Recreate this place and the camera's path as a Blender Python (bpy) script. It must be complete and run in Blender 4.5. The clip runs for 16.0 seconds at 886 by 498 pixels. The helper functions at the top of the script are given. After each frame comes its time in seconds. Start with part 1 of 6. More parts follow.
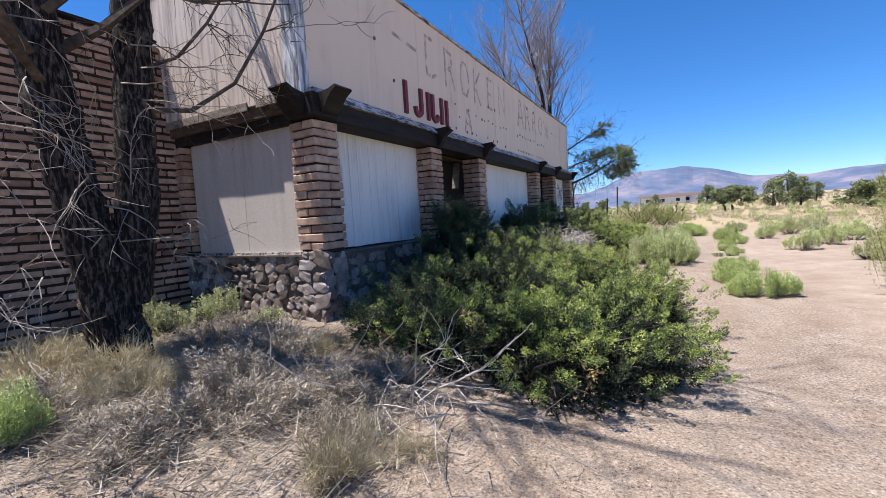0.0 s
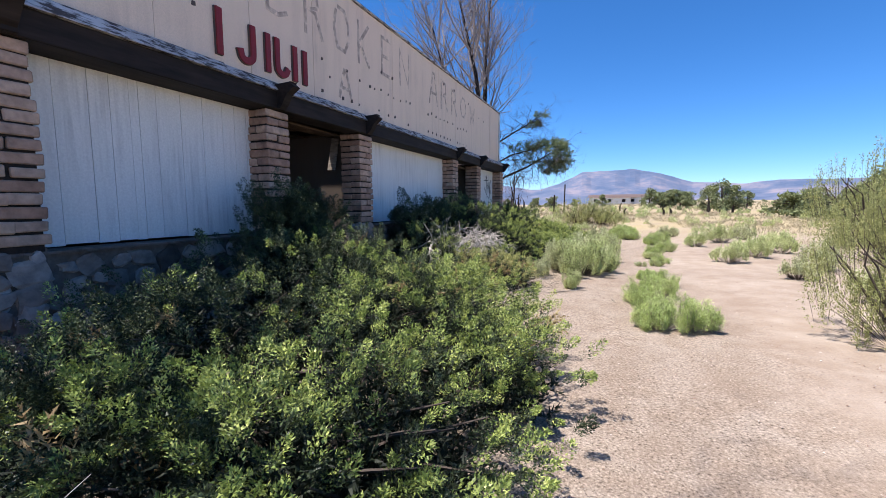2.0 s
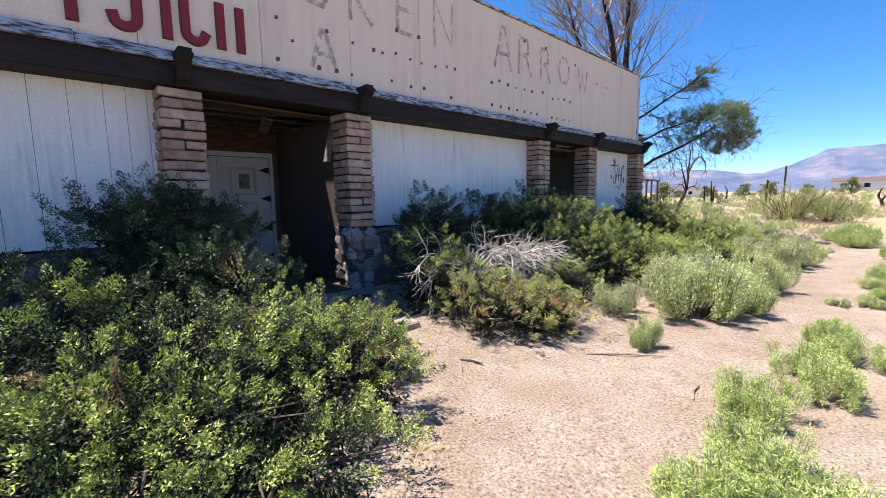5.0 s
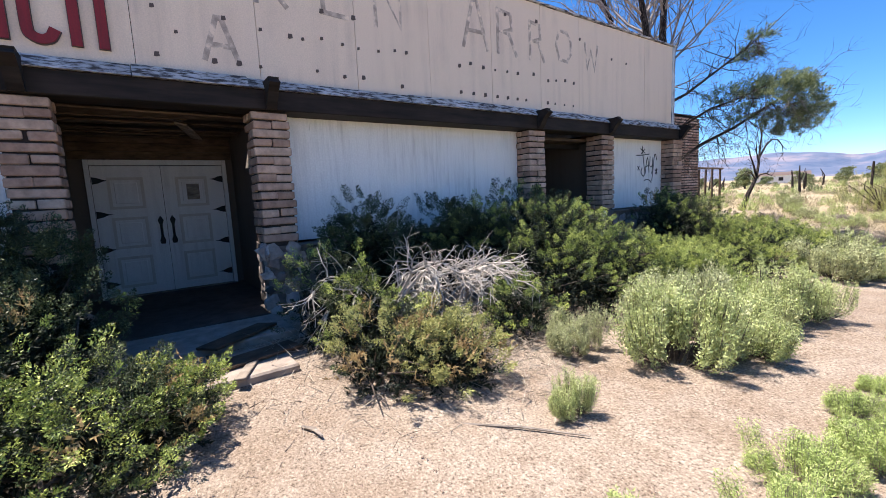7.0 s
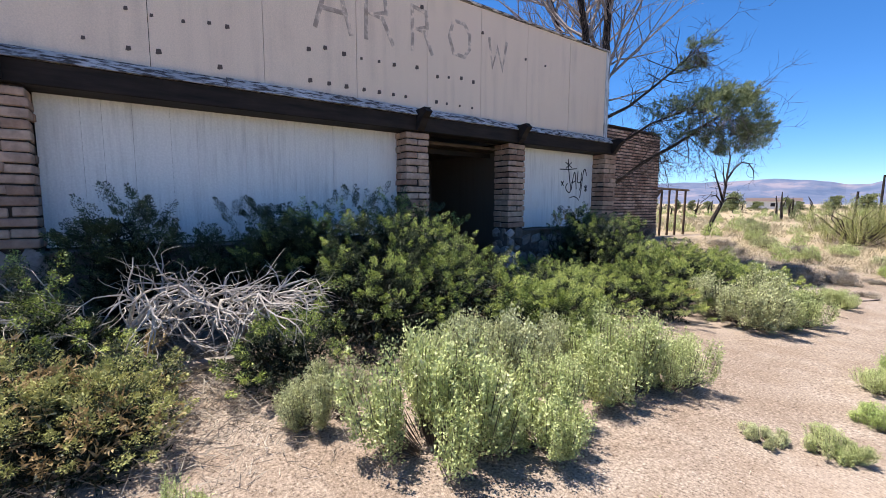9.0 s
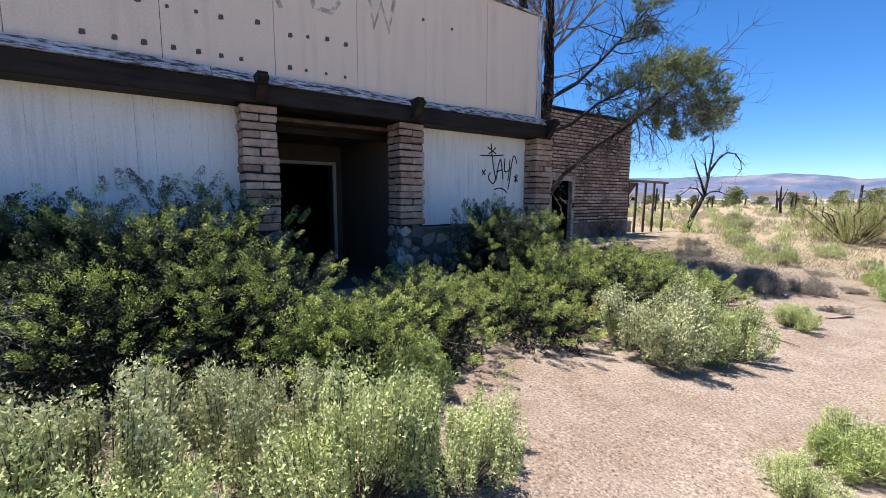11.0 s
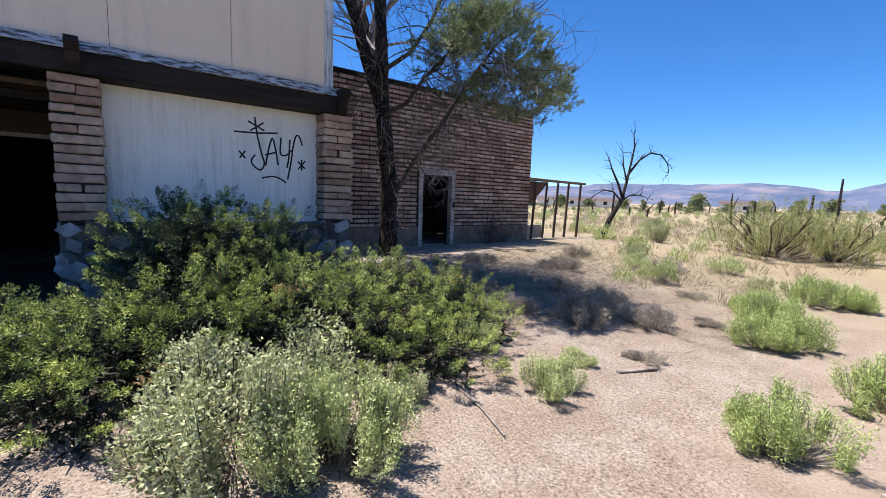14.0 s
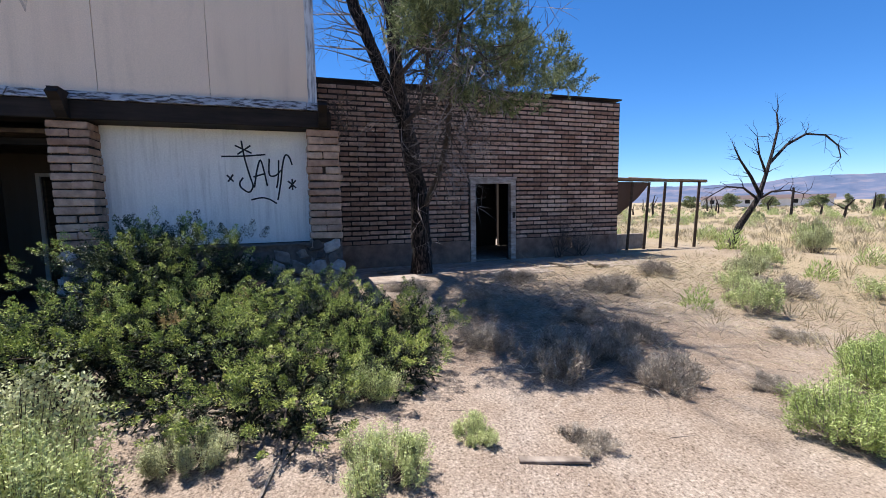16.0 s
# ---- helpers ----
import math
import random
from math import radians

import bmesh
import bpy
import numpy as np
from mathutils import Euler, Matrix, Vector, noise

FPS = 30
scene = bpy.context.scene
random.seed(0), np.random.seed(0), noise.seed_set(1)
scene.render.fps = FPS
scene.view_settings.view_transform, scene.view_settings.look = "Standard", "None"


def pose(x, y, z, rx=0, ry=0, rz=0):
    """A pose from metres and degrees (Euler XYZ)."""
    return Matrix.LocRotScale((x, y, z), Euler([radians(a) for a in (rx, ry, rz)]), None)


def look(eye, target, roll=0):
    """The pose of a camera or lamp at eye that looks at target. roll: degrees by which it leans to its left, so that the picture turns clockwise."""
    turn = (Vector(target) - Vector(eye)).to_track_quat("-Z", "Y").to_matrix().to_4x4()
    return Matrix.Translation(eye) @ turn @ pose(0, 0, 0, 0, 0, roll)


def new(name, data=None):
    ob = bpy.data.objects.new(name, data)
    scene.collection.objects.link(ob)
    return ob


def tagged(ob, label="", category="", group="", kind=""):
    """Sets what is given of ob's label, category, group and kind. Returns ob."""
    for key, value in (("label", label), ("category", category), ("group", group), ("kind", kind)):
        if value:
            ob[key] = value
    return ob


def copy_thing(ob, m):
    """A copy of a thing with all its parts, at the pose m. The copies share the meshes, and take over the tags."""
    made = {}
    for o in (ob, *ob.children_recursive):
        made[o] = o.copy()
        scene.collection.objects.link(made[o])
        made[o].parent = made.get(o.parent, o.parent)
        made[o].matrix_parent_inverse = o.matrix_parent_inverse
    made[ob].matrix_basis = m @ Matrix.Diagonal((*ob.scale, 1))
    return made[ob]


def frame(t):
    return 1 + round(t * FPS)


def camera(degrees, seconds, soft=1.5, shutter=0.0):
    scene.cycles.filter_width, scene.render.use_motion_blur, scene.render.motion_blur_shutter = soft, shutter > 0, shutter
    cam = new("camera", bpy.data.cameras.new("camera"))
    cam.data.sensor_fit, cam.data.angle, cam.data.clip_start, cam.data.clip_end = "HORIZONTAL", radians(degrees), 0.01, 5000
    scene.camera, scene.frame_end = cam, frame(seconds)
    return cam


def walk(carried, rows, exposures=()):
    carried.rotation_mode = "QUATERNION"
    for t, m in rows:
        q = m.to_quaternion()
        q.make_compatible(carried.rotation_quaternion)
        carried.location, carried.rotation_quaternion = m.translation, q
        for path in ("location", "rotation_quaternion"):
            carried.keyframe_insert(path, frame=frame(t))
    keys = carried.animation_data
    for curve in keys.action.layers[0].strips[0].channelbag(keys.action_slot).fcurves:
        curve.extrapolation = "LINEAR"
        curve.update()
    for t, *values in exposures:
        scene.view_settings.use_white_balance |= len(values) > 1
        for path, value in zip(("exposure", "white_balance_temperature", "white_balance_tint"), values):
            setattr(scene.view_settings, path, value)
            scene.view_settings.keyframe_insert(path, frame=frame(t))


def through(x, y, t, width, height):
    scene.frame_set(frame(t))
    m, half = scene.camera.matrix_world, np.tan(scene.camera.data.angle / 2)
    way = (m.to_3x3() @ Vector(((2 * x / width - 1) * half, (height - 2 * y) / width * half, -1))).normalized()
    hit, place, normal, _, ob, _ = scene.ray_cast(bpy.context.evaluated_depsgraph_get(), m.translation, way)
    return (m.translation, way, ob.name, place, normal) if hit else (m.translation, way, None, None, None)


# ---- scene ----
cam = camera(92.0, 16.0, soft=0.6)
METRES, EYE, TILT, LEAN, TURN = 20.8, 1.6, 0.0, 0.0, 28.0
ROWS = [
    (0.0, 0.0, 0.0, 0.0, -0.25, -4.26, 3.37),
    (0.5, 0.0169, 0.0236, -0.0004, -1.49, -5.22, 1.4),
    (1.0, 0.0369, 0.0501, 0.0, -5.5, -5.59, 0.87),
    (1.5, 0.0586, 0.0727, 0.0001, -6.26, -5.54, 1.41),
    (2.0, 0.0825, 0.094, 0.0001, -5.99, -5.91, 0.16),
    (2.5, 0.1053, 0.1166, 0.0015, -4.56, -6.01, 0.46),
    (3.0, 0.1275, 0.1344, 0.0022, 6.86, -6.0, 0.09),
    (3.5, 0.1499, 0.1581, -0.0004, 10.54, -5.85, 0.46),
    (6.0, 0.2412, 0.2671, 0.0094, 23.81, -7.66, 1.28),
    (6.5, 0.2565, 0.2881, 0.0097, 25.76, -7.54, 1.88),
    (7.0, 0.271, 0.3121, 0.0096, 26.15, -7.33, 2.72),
    (7.5, 0.2887, 0.3361, 0.0098, 26.46, -5.46, 2.89),
    (8.0, 0.3069, 0.3625, 0.0089, 26.9, -5.19, 2.14),
    (8.5, 0.3259, 0.3907, 0.0086, 26.14, -5.34, 3.86),
    (9.0, 0.3462, 0.416, 0.0084, 26.01, -6.22, -0.24),
    (11.5, 0.4212, 0.5576, 0.0065, 26.88, -7.3, 0.07),
    (12.0, 0.4378, 0.5865, 0.0065, 26.56, -7.06, 1.96),
    (12.5, 0.4581, 0.6136, 0.0072, 26.18, -6.92, 1.8),
    (13.0, 0.4765, 0.6413, 0.0076, 25.26, -6.78, 0.93),
    (13.5, 0.4989, 0.6662, 0.0064, 24.72, -6.74, -0.22),
    (14.0, 0.5183, 0.6942, 0.0048, 24.5, -6.94, -1.97),
    (14.5, 0.5367, 0.7191, 0.0052, 25.81, -6.55, -1.73),
    (15.0, 0.556, 0.7467, 0.005, 28.55, -6.58, -0.56),
    (15.5, 0.5739, 0.7734, 0.0058, 31.39, -6.46, -0.16),
    (16.0, 0.5908, 0.7988, 0.0072, 43.75, -5.75, 1.0),
]
walk(cam, [(t, pose(0, 0, EYE, TILT, LEAN, TURN) @ pose(METRES * x, METRES * y, METRES * z, 90 + pitch, roll, yaw)) for t, x, y, z, yaw, pitch, roll in ROWS],
     [(0.0, 0.98, 6300, 14), (2.0, 1.02, 6300, 14), (3.5, 1.18, 6450, 14), (6.5, 1.36, 6650, 14), (8.0, 1.27, 6650, 14), (9.0, 1.12, 6550, 14), (12.5, 1.07, 6450, 14), (14.0, 1.0, 6350, 14), (16.0, 0.95, 6350, 14)])

# ---- light and sky ----
SUN_EL, SUN_AZ = 70.0, 33.0          # height of the sun, and the way its shadows run from +x towards +y
sun_way = Vector((-math.cos(radians(SUN_EL)) * math.cos(radians(SUN_AZ)), -math.cos(radians(SUN_EL)) * math.sin(radians(SUN_AZ)), math.sin(radians(SUN_EL))))
world = bpy.data.worlds.new("sky")
scene.world = world
world.use_nodes = True
wn = world.node_tree
sky = wn.nodes.new("ShaderNodeTexSky")
sky.sky_type, sky.sun_disc = "NISHITA", False
sky.sun_elevation = radians(SUN_EL)
sky.sun_rotation = math.atan2(sun_way.x, sun_way.y)
sky.altitude, sky.air_density, sky.dust_density, sky.ozone_density = 1500, 0.93, 0.0, 10.0
deep = wn.nodes.new("ShaderNodeHueSaturation")
deep.inputs["Saturation"].default_value = 1.15
wn.links.new(sky.outputs["Color"], deep.inputs["Color"])
wn.links.new(deep.outputs["Color"], wn.nodes["Background"].inputs["Color"])
wn.nodes["Background"].inputs["Strength"].default_value = 0.094
sun_data = bpy.data.lights.new("sun", "SUN")
sun_data.energy, sun_data.angle, sun_data.color = 4.6, radians(0.53), (1.0, 0.95, 0.87)
sun = new("sun", sun_data)
sun.matrix_world = look((0, 0, 60), Vector((0, 0, 60)) - sun_way)

# ---- materials ----


def material(name, rough=0.85, metal=0.0):
    m = bpy.data.materials.new(name)
    m.use_nodes = True
    p = m.node_tree.nodes["Principled BSDF"]
    p.inputs["Roughness"].default_value, p.inputs["Metallic"].default_value = rough, metal
    p.inputs["Specular IOR Level"].default_value = 0.25
    return m, m.node_tree, p


def node(tree, kind, **values):
    n = tree.nodes.new("ShaderNode" + kind)
    for key, value in values.items():
        n.inputs[key].default_value = value
    return n


def ramp(tree, source, stops):
    r = tree.nodes.new("ShaderNodeValToRGB")
    while len(r.color_ramp.elements) < len(stops):
        r.color_ramp.elements.new(0.5)
    for e, (at, colour) in zip(r.color_ramp.elements, stops):
        e.position, e.color = at, (*colour, 1) if len(colour) == 3 else colour
    tree.links.new(source, r.inputs["Fac"])
    return r.outputs["Color"]


def mixed(tree, how, fac, a, b):
    n = tree.nodes.new("ShaderNodeMix")
    n.data_type, n.blend_type = "RGBA", how
    for socket, value in ((n.inputs["Factor"], fac), (n.inputs[6], a), (n.inputs[7], b)):
        if isinstance(value, (int, float)):
            socket.default_value = value
        elif isinstance(value, tuple):
            socket.default_value = (*value, 1)
        else:
            tree.links.new(value, socket)
    return n.outputs[2]


def noise_at(tree, scale, stretch=(1, 1, 1), detail=6.0, rough=0.6, coords="Object"):
    c = tree.nodes.new("ShaderNodeTexCoord")
    s = tree.nodes.new("ShaderNodeMapping")
    s.inputs["Scale"].default_value = stretch
    tree.links.new(c.outputs[coords], s.inputs["Vector"])
    n = node(tree, "TexNoise", Scale=scale, Detail=detail, Roughness=rough)
    tree.links.new(s.outputs["Vector"], n.inputs["Vector"])
    return n.outputs["Fac"]


def world_noise(tree, scale, stretch=(1, 1, 1), detail=6.0, rough=0.6):
    g = tree.nodes.new("ShaderNodeNewGeometry")
    s = tree.nodes.new("ShaderNodeMapping")
    s.inputs["Scale"].default_value = stretch
    tree.links.new(g.outputs["Position"], s.inputs["Vector"])
    n = node(tree, "TexNoise", Scale=scale, Detail=detail, Roughness=rough)
    tree.links.new(s.outputs["Vector"], n.inputs["Vector"])
    return n.outputs["Fac"]


def relief(tree, p, height, strength=0.5, distance=0.01):
    b = node(tree, "Bump", Strength=strength, Distance=distance)
    tree.links.new(height, b.inputs["Height"])
    tree.links.new(b.outputs["Normal"], p.inputs["Normal"])


def painted(name, colour, dirt, streak=6.0, amount=0.5, rough=0.8, fine=60.0, least=0.0):
    """Old paint with vertical run-off streaks, blotches and a fine tooth."""
    m, t, p = material(name, rough)
    runs = ramp(t, world_noise(t, streak, (1, 1, 0.06)), [(0.45, (0, 0, 0)), (0.75, (1, 1, 1))])
    blots = ramp(t, world_noise(t, 1.3), [(0.35, (least, least, least)), (0.8, (1, 1, 1))])
    both = mixed(t, "MULTIPLY", 1.0, runs, blots)
    strong = mixed(t, "MULTIPLY", 1.0, both, (amount, amount, amount))
    c = mixed(t, "MIX", strong, colour, dirt)
    tone = ramp(t, world_noise(t, fine, (1, 1, 1), 3), [(0.3, (0.86, 0.86, 0.86)), (0.7, (1, 1, 1))])
    t.links.new(mixed(t, "MULTIPLY", 1.0, c, tone), p.inputs["Base Color"])
    relief(t, p, world_noise(t, fine * 1.5), 0.35, 0.004)
    return m


def masonry(name, stops, scale=9.0, rough=0.92, stain=(0.45, 0.4, 0.36)):
    """Fired or stone pieces, each one of its own tone."""
    m, t, p = material(name, rough)
    info = t.nodes.new("ShaderNodeObjectInfo")
    geo = t.nodes.new("ShaderNodeNewGeometry")
    add = t.nodes.new("ShaderNodeMath")
    add.operation = "ADD"
    t.links.new(info.outputs["Random"], add.inputs[0])
    t.links.new(geo.outputs["Random Per Island"], add.inputs[1])
    frac = t.nodes.new("ShaderNodeMath")
    frac.operation = "FRACT"
    t.links.new(add.outputs[0], frac.inputs[0])
    c = ramp(t, frac.outputs[0], stops)
    mottle = ramp(t, world_noise(t, scale), [(0.3, (0.62, 0.6, 0.6)), (0.65, (1.08, 1.06, 1.04))])
    c = mixed(t, "MULTIPLY", 1.0, c, mottle)
    dirt = ramp(t, world_noise(t, 1.1), [(0.5, (1, 1, 1)), (0.75, stain)])
    c = mixed(t, "MULTIPLY", 1.0, c, dirt)
    t.links.new(c, p.inputs["Base Color"])
    relief(t, p, world_noise(t, 55.0), 0.6, 0.006)
    return m


def wooden(name, dark, light, rough=0.85, grain=(1, 1, 1), scale=14.0, stops=(0.3, 0.7)):
    m, t, p = material(name, rough)
    g = world_noise(t, scale, grain)
    c = ramp(t, g, [(stops[0], dark), (stops[1], light)])
    tone = ramp(t, world_noise(t, 1.7), [(0.35, (0.7, 0.7, 0.7)), (0.7, (1.1, 1.1, 1.1))])
    t.links.new(mixed(t, "MULTIPLY", 1.0, c, tone), p.inputs["Base Color"])
    relief(t, p, g, 0.5, 0.006)
    return m


def leafy(name, stops, through=0.25, rough=0.6):
    """Leaves: each of its own tone, with some light let through."""
    m, t, p = material(name, rough)
    geo = t.nodes.new("ShaderNodeNewGeometry")
    patch = world_noise(t, 3.2, (1, 1, 1), 4, 0.7)
    add = t.nodes.new("ShaderNodeMath")
    add.operation = "MULTIPLY_ADD"
    t.links.new(geo.outputs["Random Per Island"], add.inputs[0])
    add.inputs[1].default_value = 0.55
    half = t.nodes.new("ShaderNodeMath")
    half.operation = "MULTIPLY_ADD"
    t.links.new(patch, half.inputs[0])
    half.inputs[1].default_value, half.inputs[2].default_value = 1.9, -0.72
    t.links.new(half.outputs[0], add.inputs[2])
    c = ramp(t, add.outputs[0], stops)
    t.links.new(c, p.inputs["Base Color"])
    tl = t.nodes.new("ShaderNodeBsdfTranslucent")
    t.links.new(c, tl.inputs["Color"])
    mix = t.nodes.new("ShaderNodeMixShader")
    mix.inputs[0].default_value = through
    t.links.new(p.outputs[0], mix.inputs[1])
    t.links.new(tl.outputs[0], mix.inputs[2])
    t.links.new(mix.outputs[0], t.nodes["Material Output"].inputs["Surface"])
    return m


FASCIA = painted("fascia_paint", (0.85, 0.68, 0.53), (0.3, 0.235, 0.195), 5.0, 0.5)
FASCIA_STAINED = painted("stained_fascia", (0.72, 0.6, 0.5), (0.12, 0.085, 0.065), 11.0, 1.0, least=0.75)
WHITE = painted("white_siding", (0.87, 0.835, 0.79), (0.3, 0.27, 0.25), 16.0, 0.75, 0.7, 40.0)
DULL_WHITE = painted("dull_siding", (0.6, 0.54, 0.48), (0.26, 0.21, 0.18), 9.0, 0.6, 0.8, 40.0)
PEELING = wooden("peeling_board", (0.09, 0.072, 0.065), (0.6, 0.565, 0.54), 0.85, (1, 0.25, 1), 24.0, (0.42, 0.56))
PEELING_UP = wooden("peeling_trim", (0.2, 0.2, 0.21), (0.75, 0.76, 0.78), 0.85, (1, 1, 0.12), 14.0, (0.4, 0.55))
DARK_WOOD = wooden("dark_timber", (0.011, 0.008, 0.007), (0.04, 0.028, 0.022), 0.75, (1, 0.12, 1), 11.0)
PALE_WOOD = wooden("pale_timber", (0.24, 0.19, 0.16), (0.6, 0.52, 0.46), 0.9, (0.3, 0.3, 1), 16.0)
OLD_WOOD = wooden("grey_timber", (0.13, 0.1, 0.08), (0.38, 0.32, 0.26), 0.9, (0.3, 0.3, 1), 20.0)
BROWN_WOOD = wooden("brown_timber", (0.06, 0.038, 0.025), (0.17, 0.11, 0.07), 0.85, (0.3, 0.3, 1), 18.0)
BRICK_COLUMN = masonry("column_block", [(0.0, (0.36, 0.225, 0.162)), (0.35, (0.48, 0.325, 0.24)), (0.7, (0.57, 0.41, 0.31)), (1.0, (0.42, 0.265, 0.192))], 9, 0.92, (0.66, 0.58, 0.54))
BRICK_WALL = masonry("wall_block", [(0.0, (0.3, 0.18, 0.132)), (0.4, (0.49, 0.325, 0.245)), (0.8, (0.66, 0.48, 0.37)), (1.0, (0.4, 0.245, 0.18))], 8, 0.92, (0.6, 0.53, 0.5))
STONE = masonry("rubble_stone", [(0.0, (0.07, 0.06, 0.055)), (0.3, (0.2, 0.165, 0.145)), (0.65, (0.31, 0.265, 0.235)), (1.0, (0.48, 0.44, 0.42))], 11, 0.9, (0.7, 0.66, 0.62))
# mortar is near black: shadow of the raked joints is in its colour
MORTAR = masonry("mortar", [(0.0, (0.036, 0.027, 0.023)), (1.0, (0.052, 0.039, 0.032))], 14, 0.95)
PARGE = masonry("parging", [(0.0, (0.2, 0.14, 0.11)), (0.5, (0.29, 0.205, 0.16)), (1.0, (0.36, 0.26, 0.21))], 5, 0.95)
STONE_MORTAR = masonry("stone_mortar", [(0.0, (0.16, 0.135, 0.12)), (1.0, (0.17, 0.14, 0.125))], 14, 0.95)
CONCRETE = masonry("concrete", [(0.0, (0.33, 0.28, 0.24)), (1.0, (0.38, 0.33, 0.28))], 6, 0.95, (0.7, 0.66, 0.62))
# porch floor: dirt plus the shade of the recess, both in the colour
SHADED_FLOOR = masonry("shaded_dirty_floor", [(0.0, (0.07, 0.058, 0.05)), (1.0, (0.1, 0.085, 0.072))], 6, 0.95, (0.6, 0.56, 0.52))
RED = painted("red_letter", (0.26, 0.025, 0.03), (0.06, 0.025, 0.025), 25.0, 0.9, 0.5, least=0.3)


def ghost_stain():
    m, t, q = material("letter_ghost", 0.9)
    c = ramp(t, world_noise(t, 7.0), [(0.37, (0.83, 0.665, 0.52)), (0.47, (0.54, 0.43, 0.345)), (0.62, (0.35, 0.275, 0.225))])
    t.links.new(c, q.inputs["Base Color"])
    return m


GHOST = ghost_stain()
SPOT = painted("glue_spot", (0.12, 0.09, 0.08), (0.16, 0.12, 0.1), 30.0, 0.6, 0.9)
SPRAY = painted("spray_paint", (0.015, 0.015, 0.02), (0.04, 0.04, 0.05), 40.0, 0.5, 0.5)
IRON = painted("black_iron", (0.012, 0.011, 0.011), (0.05, 0.03, 0.02), 20.0, 0.5, 0.55)
DOOR_PAINT = painted("door_paint", (0.74, 0.71, 0.68), (0.24, 0.2, 0.18), 10.0, 0.6, 0.6)
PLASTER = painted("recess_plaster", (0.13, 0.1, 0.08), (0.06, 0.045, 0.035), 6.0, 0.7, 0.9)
UNLIT_INSIDE = painted("unlit_inside_wall", (0.07, 0.055, 0.045), (0.03, 0.025, 0.02), 4.0, 0.7, 0.95)
METAL = painted("roof_sheet", (0.14, 0.1, 0.085), (0.07, 0.045, 0.035), 9.0, 0.8, 0.6)
BARK = wooden("bark", (0.008, 0.0065, 0.006), (0.13, 0.1, 0.085), 0.95, (1, 1, 0.22), 34.0, (0.46, 0.68))
TWIG = wooden("pale_twig", (0.2, 0.165, 0.135), (0.44, 0.38, 0.32), 0.9)
BARE_TWIG = wooden("bare_twig", (0.17, 0.14, 0.13), (0.46, 0.4, 0.37), 0.95)
DARK_TWIG = wooden("dark_twig", (0.05, 0.037, 0.03), (0.14, 0.11, 0.09), 0.95)
DEAD_WHITE = wooden("bleached_branch", (0.3, 0.26, 0.22), (0.62, 0.57, 0.52), 0.9)
JUNIPER = leafy("juniper_leaf", [(0.0, (0.055, 0.085, 0.027)), (0.35, (0.17, 0.225, 0.06)), (0.65, (0.38, 0.44, 0.11)), (1.0, (0.66, 0.68, 0.23))], 0.06, 0.45)
# dark leaf for shaded sprays, and for the dark upright junipers
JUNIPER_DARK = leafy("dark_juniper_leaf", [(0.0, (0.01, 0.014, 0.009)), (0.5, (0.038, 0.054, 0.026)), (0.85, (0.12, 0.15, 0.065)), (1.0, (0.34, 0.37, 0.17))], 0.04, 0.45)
# leaf for the juniper gaps, with their shade put into the colour
INNER_SHADE = leafy("inner_shade_leaf", [(0.0, (0.008, 0.012, 0.007)), (1.0, (0.02, 0.028, 0.012))], 0.05)
JUNIPER_PALE = leafy("pale_juniper_leaf", [(0.0, (0.17, 0.18, 0.07)), (0.4, (0.33, 0.34, 0.12)), (1.0, (0.52, 0.49, 0.2))], 0.15)
JUNIPER_DRY = leafy("browned_juniper_leaf", [(0.0, (0.2, 0.13, 0.06)), (0.6, (0.42, 0.3, 0.15)), (1.0, (0.5, 0.42, 0.2))])
SAGE = leafy("brush_leaf", [(0.0, (0.2, 0.23, 0.095)), (0.4, (0.43, 0.49, 0.2)), (0.8, (0.64, 0.67, 0.33)), (1.0, (0.8, 0.78, 0.5))], 0.2)
SAGE_GREY = leafy("grey_brush_leaf", [(0.0, (0.19, 0.2, 0.1)), (0.4, (0.4, 0.42, 0.22)), (0.8, (0.58, 0.6, 0.33)), (1.0, (0.76, 0.74, 0.5))], 0.2)
GREEN_BRUSH = leafy("green_brush_leaf", [(0.0, (0.19, 0.25, 0.08)), (0.5, (0.4, 0.49, 0.16)), (1.0, (0.62, 0.66, 0.3))], 0.25)
STRAW = leafy("straw", [(0.0, (0.26, 0.21, 0.13)), (0.5, (0.42, 0.36, 0.23)), (1.0, (0.58, 0.51, 0.35))], 0.3)
GREY_STRAW = leafy("grey_straw", [(0.0, (0.09, 0.075, 0.06)), (0.5, (0.36, 0.31, 0.25)), (1.0, (0.64, 0.57, 0.46))], 0.25)
PINE = leafy("pine_needle", [(0.0, (0.05, 0.066, 0.034)), (0.5, (0.155, 0.195, 0.088)), (1.0, (0.42, 0.46, 0.22))], 0.2)
OLIVE = leafy("olive_leaf", [(0.0, (0.17, 0.18, 0.06)), (0.5, (0.34, 0.36, 0.13)), (1.0, (0.52, 0.5, 0.22))], 0.3)
FAR_GREEN = leafy("far_leaf", [(0.0, (0.1, 0.125, 0.06)), (0.5, (0.19, 0.22, 0.1)), (1.0, (0.32, 0.34, 0.17))], 0.25)


